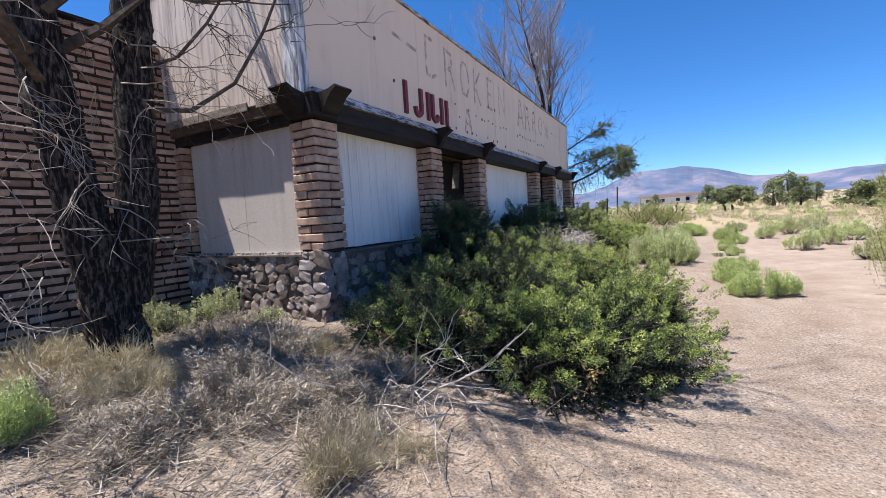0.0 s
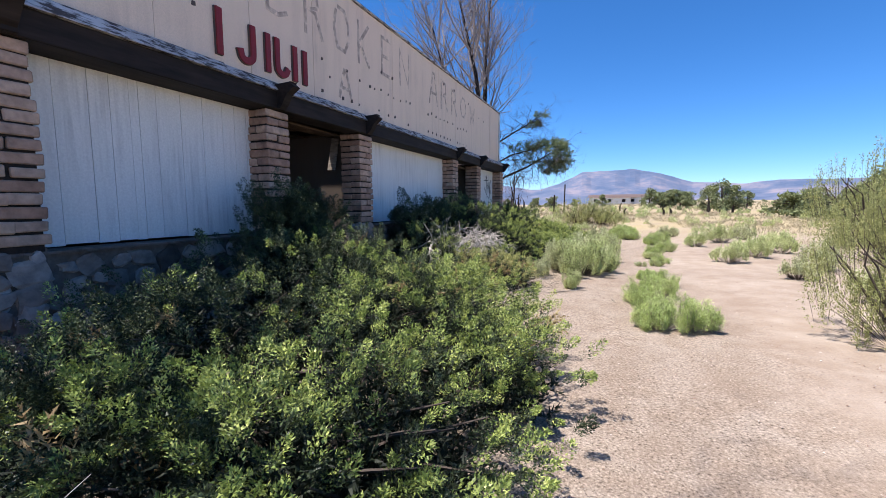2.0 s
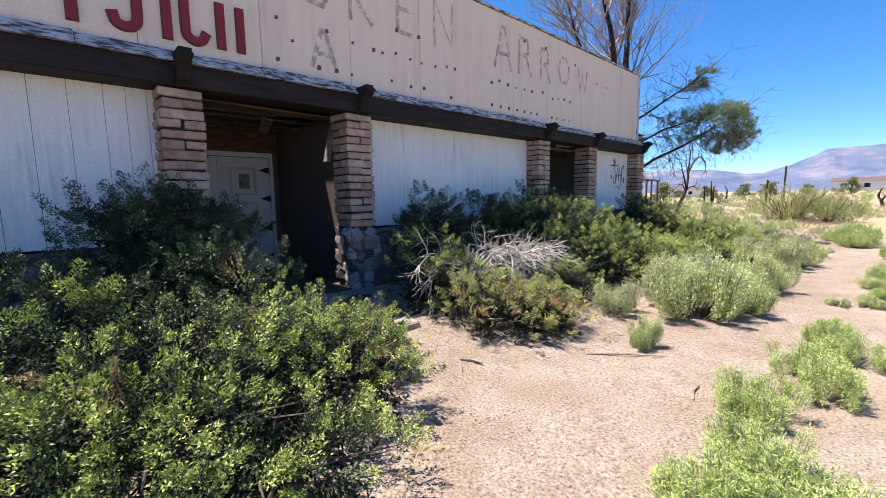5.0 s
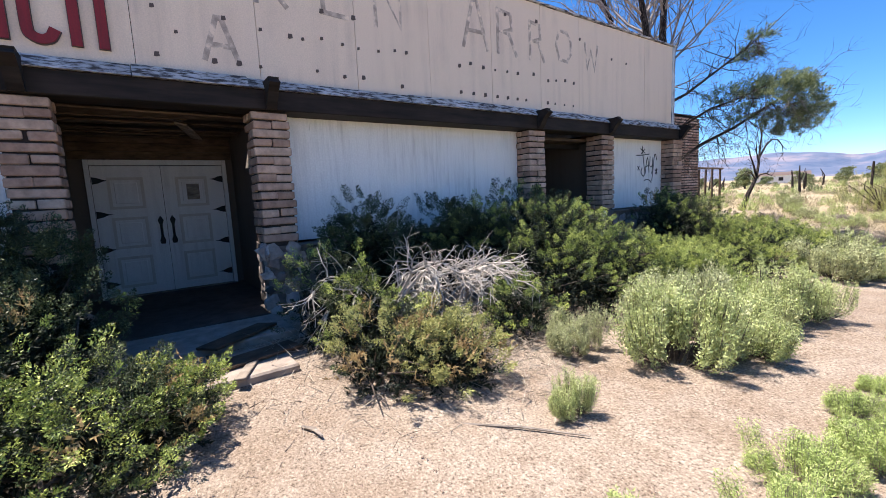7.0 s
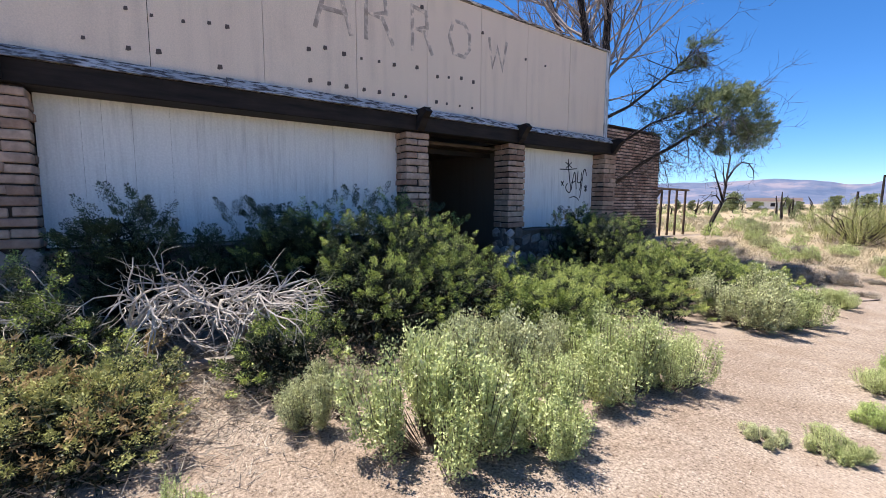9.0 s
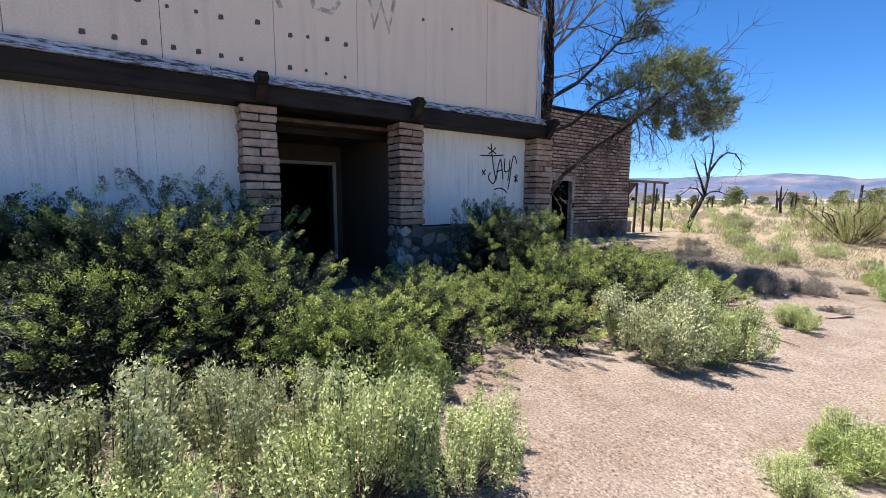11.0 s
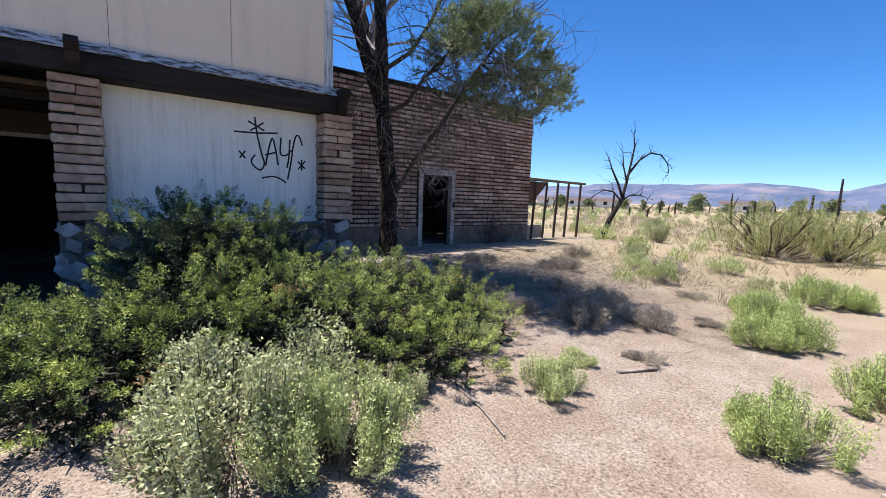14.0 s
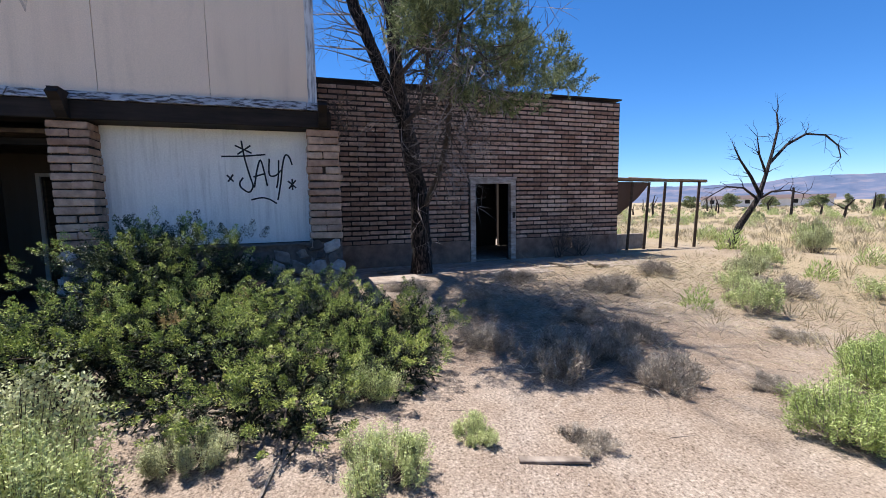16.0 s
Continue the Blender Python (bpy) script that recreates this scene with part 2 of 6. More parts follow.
def sandy():
    """Gravelly ground by the building, smoother trodden sand along the track, straw-coloured flats beyond."""
    m, t, p = material("desert_sand", 0.95)
    g = t.nodes.new("ShaderNodeNewGeometry")
    split = t.nodes.new("ShaderNodeSeparateXYZ")
    t.links.new(g.outputs["Position"], split.inputs[0])
    big = ramp(t, world_noise(t, 0.35), [(0.35, (0.285, 0.224, 0.172)), (0.65, (0.36, 0.298, 0.237))])
    stones = ramp(t, world_noise(t, 48.0, (1, 1, 1), 2, 0.8), [(0.34, (0.36, 0.33, 0.32)), (0.42, (0.8, 0.79, 0.78)), (0.56, (1.04, 1.04, 1.04)), (0.66, (1.5, 1.51, 1.54))])
    grains = ramp(t, world_noise(t, 110.0, (1, 1, 1), 3, 0.7), [(0.3, (0.86, 0.85, 0.84)), (0.7, (1.1, 1.1, 1.11))])
    wander = t.nodes.new("ShaderNodeMath")
    wander.operation = "MULTIPLY_ADD"
    t.links.new(world_noise(t, 0.8), wander.inputs[0])
    wander.inputs[1].default_value = 2.6
    t.links.new(split.outputs["X"], wander.inputs[2])
    trodden = node(t, "MapRange", **{"From Min": 2.7, "From Max": 3.9, "To Min": 0.0, "To Max": 0.8})
    t.links.new(wander.outputs[0], trodden.inputs["Value"])
    fine = mixed(t, "MIX", trodden.outputs["Result"], stones, grains)
    patch = ramp(t, world_noise(t, 2.1), [(0.4, (0.88, 0.84, 0.81)), (0.62, (1.05, 1.05, 1.06))])
    c = mixed(t, "MULTIPLY", 1.0, mixed(t, "MULTIPLY", 1.0, big, fine), patch)
    straw = ramp(t, world_noise(t, 0.22, (1, 1, 1), 8), [(0.36, (0.3, 0.3, 0.3)), (0.56, (0.9, 0.9, 0.9))])
    far = node(t, "MapRange", **{"From Min": 22.0, "From Max": 36.0})
    t.links.new(split.outputs["Y"], far.inputs["Value"])
    fac = mixed(t, "MULTIPLY", 1.0, straw, far.outputs["Result"])
    c = mixed(t, "MIX", fac, c, (0.36, 0.285, 0.155))
    t.links.new(c, p.inputs["Base Color"])
    relief(t, p, mixed(t, "MIX", trodden.outputs["Result"], world_noise(t, 48.0, (1, 1, 1), 3, 0.8), world_noise(t, 9.0, (1, 1, 1), 5, 0.5)), 0.9, 0.022)
    return m


SAND = sandy()
PEBBLE = masonry("pebble", [(0.0, (0.26, 0.18, 0.14)), (0.5, (0.45, 0.34, 0.27)), (1.0, (0.6, 0.52, 0.46))], 20)


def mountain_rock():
    m, t, p = material("hazed_far_rock", 1.0)
    # blue base colours paint in the haze of distance
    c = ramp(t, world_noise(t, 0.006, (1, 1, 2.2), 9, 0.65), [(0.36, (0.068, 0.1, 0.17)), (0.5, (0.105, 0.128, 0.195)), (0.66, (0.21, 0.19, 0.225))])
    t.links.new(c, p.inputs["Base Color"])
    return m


MOUNTAIN = mountain_rock()

# ---- building blocks ----


def mesh_of(name, verts, faces, mat, smooth=False):
    me = bpy.data.meshes.new(name)
    me.from_pydata([tuple(v) for v in verts], [], [tuple(f) for f in faces])
    me.materials.append(mat)
    if smooth:
        me.polygons.foreach_set("use_smooth", [True] * len(me.polygons))
    me.update()
    return me


def tri_soup(name, verts, size, mat):
    """A mesh of loose polygons of the same number of corners, from an array (n * size, 3)."""
    me = bpy.data.meshes.new(name)
    n = len(verts) // size
    me.vertices.add(n * size)
    me.vertices.foreach_set("co", np.ascontiguousarray(verts[: n * size], dtype=np.float32).ravel())
    me.loops.add(n * size)
    me.loops.foreach_set("vertex_index", np.arange(n * size, dtype=np.int32))
    me.polygons.add(n)
    me.polygons.foreach_set("loop_start", np.arange(n, dtype=np.int32) * size)
    me.update(calc_edges=True)
    me.materials.append(mat)
    return me


def child(name, me, parent, label=""):
    ob = new(name, me)
    ob.parent = parent
    if label:
        ob["label"] = label
    return ob


def part(name, bm, mat, parent, label="", bevel=0.0):
    if bevel:
        bmesh.ops.bevel(bm, geom=list(bm.edges), offset=bevel, segments=1, affect="EDGES")
    me = bpy.data.meshes.new(name)
    bm.to_mesh(me)
    bm.free()
    me.materials.append(mat)
    return child(name, me, parent, label)


def box(lo, hi, bm=None):
    """A box from corner to corner."""
    bm = bm or bmesh.new()
    lo, hi = Vector(lo), Vector(hi)
    bmesh.ops.create_cube(bm, size=1.0, matrix=Matrix.Translation((lo + hi) / 2) @ Matrix.Diagonal((*(hi - lo), 1)))
    return bm


def extruded(profile, axis, lo, hi, bm=None):
    """A profile of (a, b) pairs in the plane across the axis, drawn out along it."""
    bm = bm or bmesh.new()

    def put(a, b, c):
        return (c, a, b) if axis == "x" else (a, c, b) if axis == "y" else (a, b, c)
    ends = [[bm.verts.new(put(a, b, c)) for a, b in profile] for c in (lo, hi)]
    bm.faces.new(ends[0][::-1])
    bm.faces.new(ends[1])
    n = len(profile)
    for i in range(n):
        bm.faces.new((ends[0][i], ends[0][(i + 1) % n], ends[1][(i + 1) % n], ends[1][i]))
    bmesh.ops.recalc_face_normals(bm, faces=bm.faces)
    return bm


def thing(name, label, category, at=(0, 0, 0), group="", kind=""):
    ob = new(name)
    ob.location = at
    ob.empty_display_size = 0.1
    return tagged(ob, label, category, group, kind)


def tube(path, radii, sides=6, verts=None, faces=None):
    """A tapered tube along a path, added to the lists."""
    verts = [] if verts is None else verts
    faces = [] if faces is None else faces
    start = len(verts)
    ref = Vector((0.31, 0.17, 0.93))
    for i, p in enumerate(path):
        way = (path[min(i + 1, len(path) - 1)] - path[max(i - 1, 0)]).normalized()
        a = way.cross(ref)
        a = (a if a.length > 1e-3 else way.cross(Vector((1, 0, 0)))).normalized()
        b = way.cross(a)
        for k in range(sides):
            u = 2 * math.pi * k / sides
            verts.append(p + (a * math.cos(u) + b * math.sin(u)) * radii[i])
    for i in range(len(path) - 1):
        for k in range(sides):
            q = start + i * sides
            faces.append((q + k, q + (k + 1) % sides, q + sides + (k + 1) % sides, q + sides + k))
    faces.append(tuple(start + (len(path) - 1) * sides + k for k in range(sides)))
    return verts, faces


def smooth_step(a, b, v):
    u = np.clip((v - a) / (b - a), 0, 1)
    return u * u * (3 - 2 * u)


def ground_z(x, y):
    """The lie of the land: level along the track, a little higher towards the building."""
    z = 0.28 * smooth_step(-0.4, -4.4, x) * smooth_step(-14.0, -2.0, y) * smooth_step(60.0, 34.0, y)
    z = z + 0.035 * np.sin(x * 0.9 + 0.4 * y) * np.sin(y * 0.55 + 1.0) * smooth_step(-4.5, -3.2, x)
    z = z + 0.012 * np.clip(y - 45.0, 0.0, 500.0) * smooth_step(-45.0, 5.0, x)
    return z - 0.05 * smooth_step(0.3, 1.4, x) * smooth_step(2.9, 1.9, x) * smooth_step(40.0, 30.0, y) * 0.6


def gz(x, y):
    return float(ground_z(np.float64(x), np.float64(y)))

# ---- ground and distance ----
near_x, near_y = np.arange(-9, 9.01, 0.15), np.arange(-5, 40.01, 0.15)


def spread(axis, far):
    out, step, v = [], 0.3, 0.0
    while v < far:
        v += step
        step *= 1.22
        out.append(v)
    return np.r_[axis[0] - np.array(out[::-1]), axis, axis[-1] + np.array(out)]


gx, gy = spread(near_x, 3600.0), spread(near_y, 3600.0)
GX, GY = np.meshgrid(gx, gy)
GZ = ground_z(GX, GY)
small = np.array([[noise.noise(Vector((x * 1.7, y * 1.7, 0))) + 0.5 * noise.noise(Vector((x * 5, y * 5, 3))) for x in gx] for y in gy])
GZ = GZ + 0.012 * small * (np.abs(GX) < 60) * (np.abs(GY) < 90)
nx, ny = len(gx), len(gy)
idx = np.arange(nx * ny).reshape(ny, nx)
quads = np.stack([idx[:-1, :-1], idx[:-1, 1:], idx[1:, 1:], idx[1:, :-1]], -1).reshape(-1, 4)
ground = new("ground", mesh_of("ground", np.stack([GX, GY, GZ], -1).reshape(-1, 3).tolist(), quads.tolist(), SAND, True))
tagged(ground, "pale sandy desert ground with fine gravel", "ground", kind="structure")


def ridge(name, radius, crest, seed, depth, label):
    """A far range: a strip of slopes on an arc; crest: height in degrees against degrees to the left of +y."""
    verts, faces, n, rows = [], [], 260, 12
    az0, az1 = crest[0][0], crest[-1][0]
    where, high = [c[0] for c in crest], [c[1] for c in crest]
    for i in range(n + 1):
        az = az0 + (az1 - az0) * i / n
        h = math.tan(radians(float(np.interp(az, where, high)) + 0.1 * noise.fractal(Vector((az * 0.5, 0.0, seed)), 0.9, 2.1, 4))) * (radius + depth)
        for k in range(rows + 1):
            u = k / rows
            r = radius + depth * u
            x, y = -r * math.sin(radians(az)), r * math.cos(radians(az))
            rough = noise.fractal(Vector((az * 0.32, u * 1.3, seed)), 0.9, 2.1, 6)
            verts.append((x, y, max(h * (u ** 1.25) * (1.0 + 0.5 * rough * u * (1 - u)) + 14 * rough * (1 - u) * u, -4)))
    for i in range(n):
        for k in range(rows):
            q = i * (rows + 1) + k
            faces.append((q, q + 1, q + rows + 2, q + rows + 1))
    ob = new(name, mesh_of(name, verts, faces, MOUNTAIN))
    return tagged(ob, label, "mountain", kind="structure")


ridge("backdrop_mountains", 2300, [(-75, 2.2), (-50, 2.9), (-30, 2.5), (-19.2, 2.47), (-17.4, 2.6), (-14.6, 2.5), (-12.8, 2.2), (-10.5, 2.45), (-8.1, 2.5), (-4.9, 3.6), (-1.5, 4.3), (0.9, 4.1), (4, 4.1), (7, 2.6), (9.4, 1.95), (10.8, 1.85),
                                   (12, 2.25), (14, 2.45), (16.5, 2.65), (19, 2.5), (22, 2.45), (26.5, 2.35), (31, 2.42), (35, 1.95), (40, 1.8), (52, 2.0), (70, 2.2)], 3.0, 700, "bare desert mountains along the horizon, haze in their colour")

# ---- the building: walls, floor, roof ----
WALL_X, TOP = -7.15, 4.6
FLOOR_Z = 0.30


def wall_boxes(name, boxes, mat, label, category="wall"):
    bm = bmesh.new()
    for lo, hi in boxes:
        box(lo, hi, bm)
    me = bpy.data.meshes.new(name)
    bm.to_mesh(me)
    bm.free()
    me.materials.append(mat)
    return tagged(new(name, me), label, category, kind="structure")


NORTH_END = 29.1
DOOR3 = (24.62, 25.72, 2.34)
wall_north = wall_boxes("wall_front_north", [((-7.42, 20.2, 0.0), (WALL_X, DOOR3[0], TOP - 0.06)), ((-7.42, DOOR3[1], 0.0), (WALL_X, NORTH_END, TOP - 0.06)),
                                             ((-7.42, DOOR3[0], DOOR3[2]), (WALL_X, DOOR3[1], TOP - 0.06))], MORTAR, "brown slump-block wall with raked joints")
wall_south = wall_boxes("wall_front_south", [((-7.42, -6.0, 0.0), (WALL_X, 4.6, TOP - 0.06))], MORTAR, "brown slump-block wall shaded by a tree")
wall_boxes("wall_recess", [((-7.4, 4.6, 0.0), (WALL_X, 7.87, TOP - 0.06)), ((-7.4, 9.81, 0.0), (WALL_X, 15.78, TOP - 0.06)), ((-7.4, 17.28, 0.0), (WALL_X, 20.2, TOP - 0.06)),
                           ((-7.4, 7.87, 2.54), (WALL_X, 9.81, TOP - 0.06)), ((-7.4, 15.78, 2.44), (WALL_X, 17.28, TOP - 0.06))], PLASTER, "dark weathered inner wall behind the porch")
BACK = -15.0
# rear wall closes the rooms; their darkness is put into its colour
wall_boxes("wall_back", [((BACK - 0.2, -6.0, 0.0), (BACK, 30.86, TOP - 0.06))], UNLIT_INSIDE, "rear wall painted dark for the unlit empty building")
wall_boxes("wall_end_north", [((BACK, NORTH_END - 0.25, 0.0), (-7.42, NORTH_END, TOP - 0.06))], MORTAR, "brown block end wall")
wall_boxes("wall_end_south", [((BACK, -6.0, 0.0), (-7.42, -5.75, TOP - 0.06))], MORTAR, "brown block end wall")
# added partition: its gap makes the bright strip behind the side door
wall_boxes("wall_added_partition", [((-11.2, 19.5, 0.0), (-11.05, 27.08, TOP - 0.2)), ((-11.2, 27.2, 0.0), (-11.05, 28.85, TOP - 0.2)), ((-15.0, 19.4, 0.0), (-7.42, 19.5, TOP - 0.2))], UNLIT_INSIDE, "added dark inner partition with a narrow gap for the light strip")
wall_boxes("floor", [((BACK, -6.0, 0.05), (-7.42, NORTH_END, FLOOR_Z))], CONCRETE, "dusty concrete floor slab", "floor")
wall_boxes("floor_porch", [((-7.42, 4.75, 0.05), (-4.1, 20.6, FLOOR_Z + 0.002))], SHADED_FLOOR, "dark porch floor, dirt and recess shade in its colour", "floor")
# the deck stays open behind the partition so daylight fills the gap
wall_boxes("roof", [((BACK - 0.2, -6.0, TOP - 0.2), (-7.42, 22.0, TOP - 0.06)), ((-11.2, 22.0, TOP - 0.2), (-7.42, NORTH_END, TOP - 0.06))], METAL, "flat roof deck", "roof")
wall_boxes("roof_porch", [((-7.15, 4.5, 4.5), (-4.3, 8.9, 4.58)), ((-7.15, 9.5, 4.5), (-4.3, 20.5, 4.58)), ((-5.3, 8.9, 4.5), (-4.3, 9.5, 4.58)), ((-7.15, 8.9, 4.5), (-6.1, 9.5, 4.58))], METAL, "porch roof deck with a hole above the entrance", "roof")
for y0, y1 in ((-6.0, 4.15), (20.8, NORTH_END + 0.03)):
    wall_boxes("trim_parapet_cap", [((-7.48, y0, TOP + 0.002), (WALL_X + 0.05, y1, TOP + 0.035))], DARK_WOOD, "thin dark parapet cap", "trim")

# porch side walls and ceilings of the two recesses
COLUMNS = [(4.25, 4.74), (7.36, 7.82), (9.74, 10.21), (14.86, 15.33), (17.28, 17.77), (20.56, 21.07)]
FRONT = -4.05
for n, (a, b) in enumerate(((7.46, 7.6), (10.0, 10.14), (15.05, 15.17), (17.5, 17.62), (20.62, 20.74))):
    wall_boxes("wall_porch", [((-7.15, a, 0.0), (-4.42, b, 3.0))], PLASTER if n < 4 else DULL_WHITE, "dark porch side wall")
wall_boxes("ceiling_porch", [((-7.15, 4.7, 3.0), (-4.5, 7.6, 3.05)), ((-7.15, 10.0, 3.0), (-4.5, 15.2, 3.05)), ((-7.15, 15.2, 2.86), (-4.5, 17.6, 2.92)), ((-7.15, 17.6, 3.0), (-4.5, 20.6, 3.05))], BROWN_WOOD, "dark boarded porch ceiling", "ceiling")

# ---- large sign fascia ----
FAS_X, FAS_Z0, FAS_Z1 = -4.17, 3.33, 5.43
FAS_Y0, FAS_Y1 = 4.2, 20.72
fascia = wall_boxes("sign_fascia", [((-4.33, FAS_Y0 + 0.06, FAS_Z0 - 0.25), (-4.2, FAS_Y1 - 0.02, FAS_Z1 - 0.02))], BROWN_WOOD, "tall peeling tan sign fascia with missing letters", "fascia")
seams = [FAS_Y0, 5.9, 7.25, 8.59, 9.93, 11.32, 12.64, 14.03, 15.36, 16.6, 17.87, 19.25, FAS_Y1]
for a, b in zip(seams, seams[1:]):
    part("panel", box((-4.2, a + 0.0035, FAS_Z0), (FAS_X + random.uniform(-0.003, 0.003), b - 0.0035, FAS_Z1 - random.uniform(0.0, 0.015))), FASCIA, fascia)
part("cap_board", box((-4.36, FAS_Y0 - 0.02, FAS_Z1), (FAS_X + 0.045, FAS_Y1 + 0.03, FAS_Z1 + 0.035)), PEELING, fascia, "peeling pale cap board")
for a, b in ((FAS_Y1, FAS_Y1 + 0.035),):
    part("corner_board", box((-4.36, a, FAS_Z0 - 0.02), (FAS_X + 0.025, b, FAS_Z1)), PEELING_UP, fascia, "flaking white corner board")
    part("corner_board", box((FAS_X, a - 0.1, FAS_Z0 - 0.02), (FAS_X + 0.022, a - 0.002, FAS_Z1)), PEELING_UP, fascia, "flaking white corner board")
fascia_end = wall_boxes("sign_fascia_end", [((-7.6, FAS_Y0 + 0.03, FAS_Z0 - 0.2), (-4.2, FAS_Y0 + 0.16, FAS_Z1 - 0.02))], BROWN_WOOD, "streaked brown end of the sign fascia", "fascia")
for a, b in ((-7.62, -6.4), (-6.4, -5.15), (-5.15, -4.2)):
    part("panel", box((a + 0.006, FAS_Y0, FAS_Z0 - 0.03), (b - 0.006, FAS_Y0 + 0.03, FAS_Z1)), FASCIA_STAINED, fascia_end)
part("cap_board", box((-7.64, FAS_Y0 - 0.03, FAS_Z1), (-4.38, FAS_Y0 + 0.2, FAS_Z1 + 0.035)), PEELING, fascia_end)
part("corner_board", box((-4.42, FAS_Y0 - 0.03, FAS_Z0 - 0.05), (-4.16, FAS_Y0 - 0.003, FAS_Z1)), PEELING_UP, fascia_end, "flaking white and blue-grey corner board")
part("corner_board", box((FAS_X + 0.002, FAS_Y0 - 0.03, FAS_Z0 - 0.05), (FAS_X + 0.03, FAS_Y0 + 0.13, FAS_Z1)), PEELING_UP, fascia_end, "flaking white and blue-grey corner board")
part("corner_board", box((-7.66, FAS_Y0 - 0.02, FAS_Z0 - 0.1), (-7.52, FAS_Y0 - 0.003, FAS_Z1)), PEELING_UP, fascia_end, "flaking corner board")
wall_boxes("wall_fascia_back", [((-7.3, FAS_Y0 + 0.2, TOP), (-7.15, FAS_Y1, 5.2)), ((-7.3, FAS_Y1 - 0.12, TOP - 0.1), (-4.33, FAS_Y1 - 0.02, FAS_Z1 - 0.1))], FASCIA, "back of the sign fascia", "wall")

# ---- beam, corbels, flaking ledge ----
beam = tagged(new("porch_beam"), "long dark-stained porch beam on block columns", "beam", kind="structure")
cuts = [4.3, 9.95, 15.1, 17.5, 20.95]
for a, b in zip(cuts, cuts[1:]):
    part("timber", box((-4.42, a + 0.003, 2.985), (-4.0, b - 0.003, 3.24)), DARK_WOOD, beam, bevel=0.012)
part("timber", box((-7.5, 4.3, 2.985), (-4.425, 4.6, 3.24)), DARK_WOOD, beam, bevel=0.012)
ledge = tagged(new("beam_ledge"), "sloping weathered ledge board with flaking white paint", "ledge", kind="structure")
seg, y = [], 4.3
while y < 20.8:
    step = random.choice((1.2, 2.4, 1.83))
    seg.append((y, min(y + step, 20.85)))
    y += step
for a, b in seg:
    d = random.uniform(-0.01, 0.012)
    part("board", extruded([(-4.165, 3.385 + d), (-4.07 + d, 3.38 + d), (-3.965 + d, 3.25), (-3.965 + d, 3.242), (-4.165, 3.242)], "y", a + 0.004, b - 0.004), PEELING, ledge)
for a, b in ((-7.3, -6.3), (-6.28, -5.2), (-5.0, -4.4)):
    part("board", extruded([(4.195, 3.37), (4.18, 3.36), (4.165 + random.uniform(0, 0.02), 3.25), (4.195, 3.25)], "x", a, b), OLD_WOOD, ledge)


def corbel(y, reach=-3.68, thick=0.13):
    ob = thing("corbel", "dark-stained flared timber corbel on the porch beam", "corbel", (0, y, 0), "beam corbels")
    prof = [(-4.1, 2.99), (-3.96, 2.99), (-3.9, 3.05), (-3.82, 3.18), (reach + 0.06, 3.27), (reach - 0.01, 3.325), (reach, 3.345), (-3.9, 3.335), (-4.1, 3.33)]
    part("bracket", extruded(prof, "y", -thick / 2, thick / 2), DARK_WOOD, ob)
    return ob


for (a, b), r in zip(COLUMNS[1:], (-3.74, -3.76, -3.76, -3.78, -3.76)):
    corbel((a + b) / 2, r)
corner = thing("corbel", "large dark corner corbel flaring over a block column", "corbel", (0, 0, 0), "beam corbels")
part("block", box((-4.43, 4.17, 2.99), (-3.95, 4.62, 3.25)), DARK_WOOD, corner, bevel=0.01)
wing_x = [(-3.953, 3.03), (-3.9, 3.07), (-3.84, 3.16), (-3.76, 3.255), (-3.66, 3.325), (-3.675, 3.35), (-3.8, 3.31), (-3.953, 3.29)]
part("wing", extruded(wing_x, "y", 4.28, 4.6), DARK_WOOD, corner, "upswept bracket tip")
wing_y = [(4.167, 3.03), (4.11, 3.07), (4.05, 3.16), (3.98, 3.255), (3.89, 3.335), (3.9, 3.36), (4.02, 3.31), (4.167, 3.29)]
part("wing", extruded(wing_y, "x", -4.42, -4.1), DARK_WOOD, corner, "upswept bracket tip")
part("cap", box((-4.44, 4.168, 3.252), (-3.954, 4.62, 3.29)), DARK_WOOD, corner)

# ---- boarded openings: vertical siding ----


def siding(y0, y1, widths, gap=0.0025, z0=1.22, z1=2.98, mat=WHITE, label="white-painted vertical board siding closing a window bay"):
    ob = thing("siding_panel", label, "siding", (0, y0, 0), "boarded bays")
    y, x = 0.0, -4.4
    while y < y1 - y0 - 0.01:
        w = min(random.choice(widths), y1 - y0 - y)
        e = random.uniform(-0.002, 0.002) * (1 if gap > 0.002 else 0.3)
        part("board", box((x - 0.02, y + gap * 0.5, z0 + random.uniform(-0.012, 0.008)), (x + e, y + w - gap * 0.5, z1)), mat, ob)
        y += w
    part("backing", box((x - 0.06, 0, z0), (x - 0.024, y1 - y0, z1)), BROWN_WOOD, ob)
    return ob


siding(4.72, 7.4, (0.2, 0.2, 0.2, 0.1, 0.3), 0.005)
siding(10.2, 14.87, (0.2, 0.4, 0.6, 0.3), 0.0024)
siding(17.75, 20.58, (0.6, 1.2, 0.4), 0.0016, label="white-painted siding with a black sprayed scrawl")
south = thing("siding_panel", "faded tan plywood sheet closing a window bay", "siding", (-6.92, 4.41, 0), "boarded bays")
for i in range(2):
    part("board", box((i * 1.215 + 0.003, 0.0, 1.2), (i * 1.215 + 1.21, 0.03, 2.985)), DULL_WHITE, south)
part("batten", box((-0.02, -0.03, 1.19), (2.44, -0.002, 1.23)), PEELING, south, "pale bottom batten")

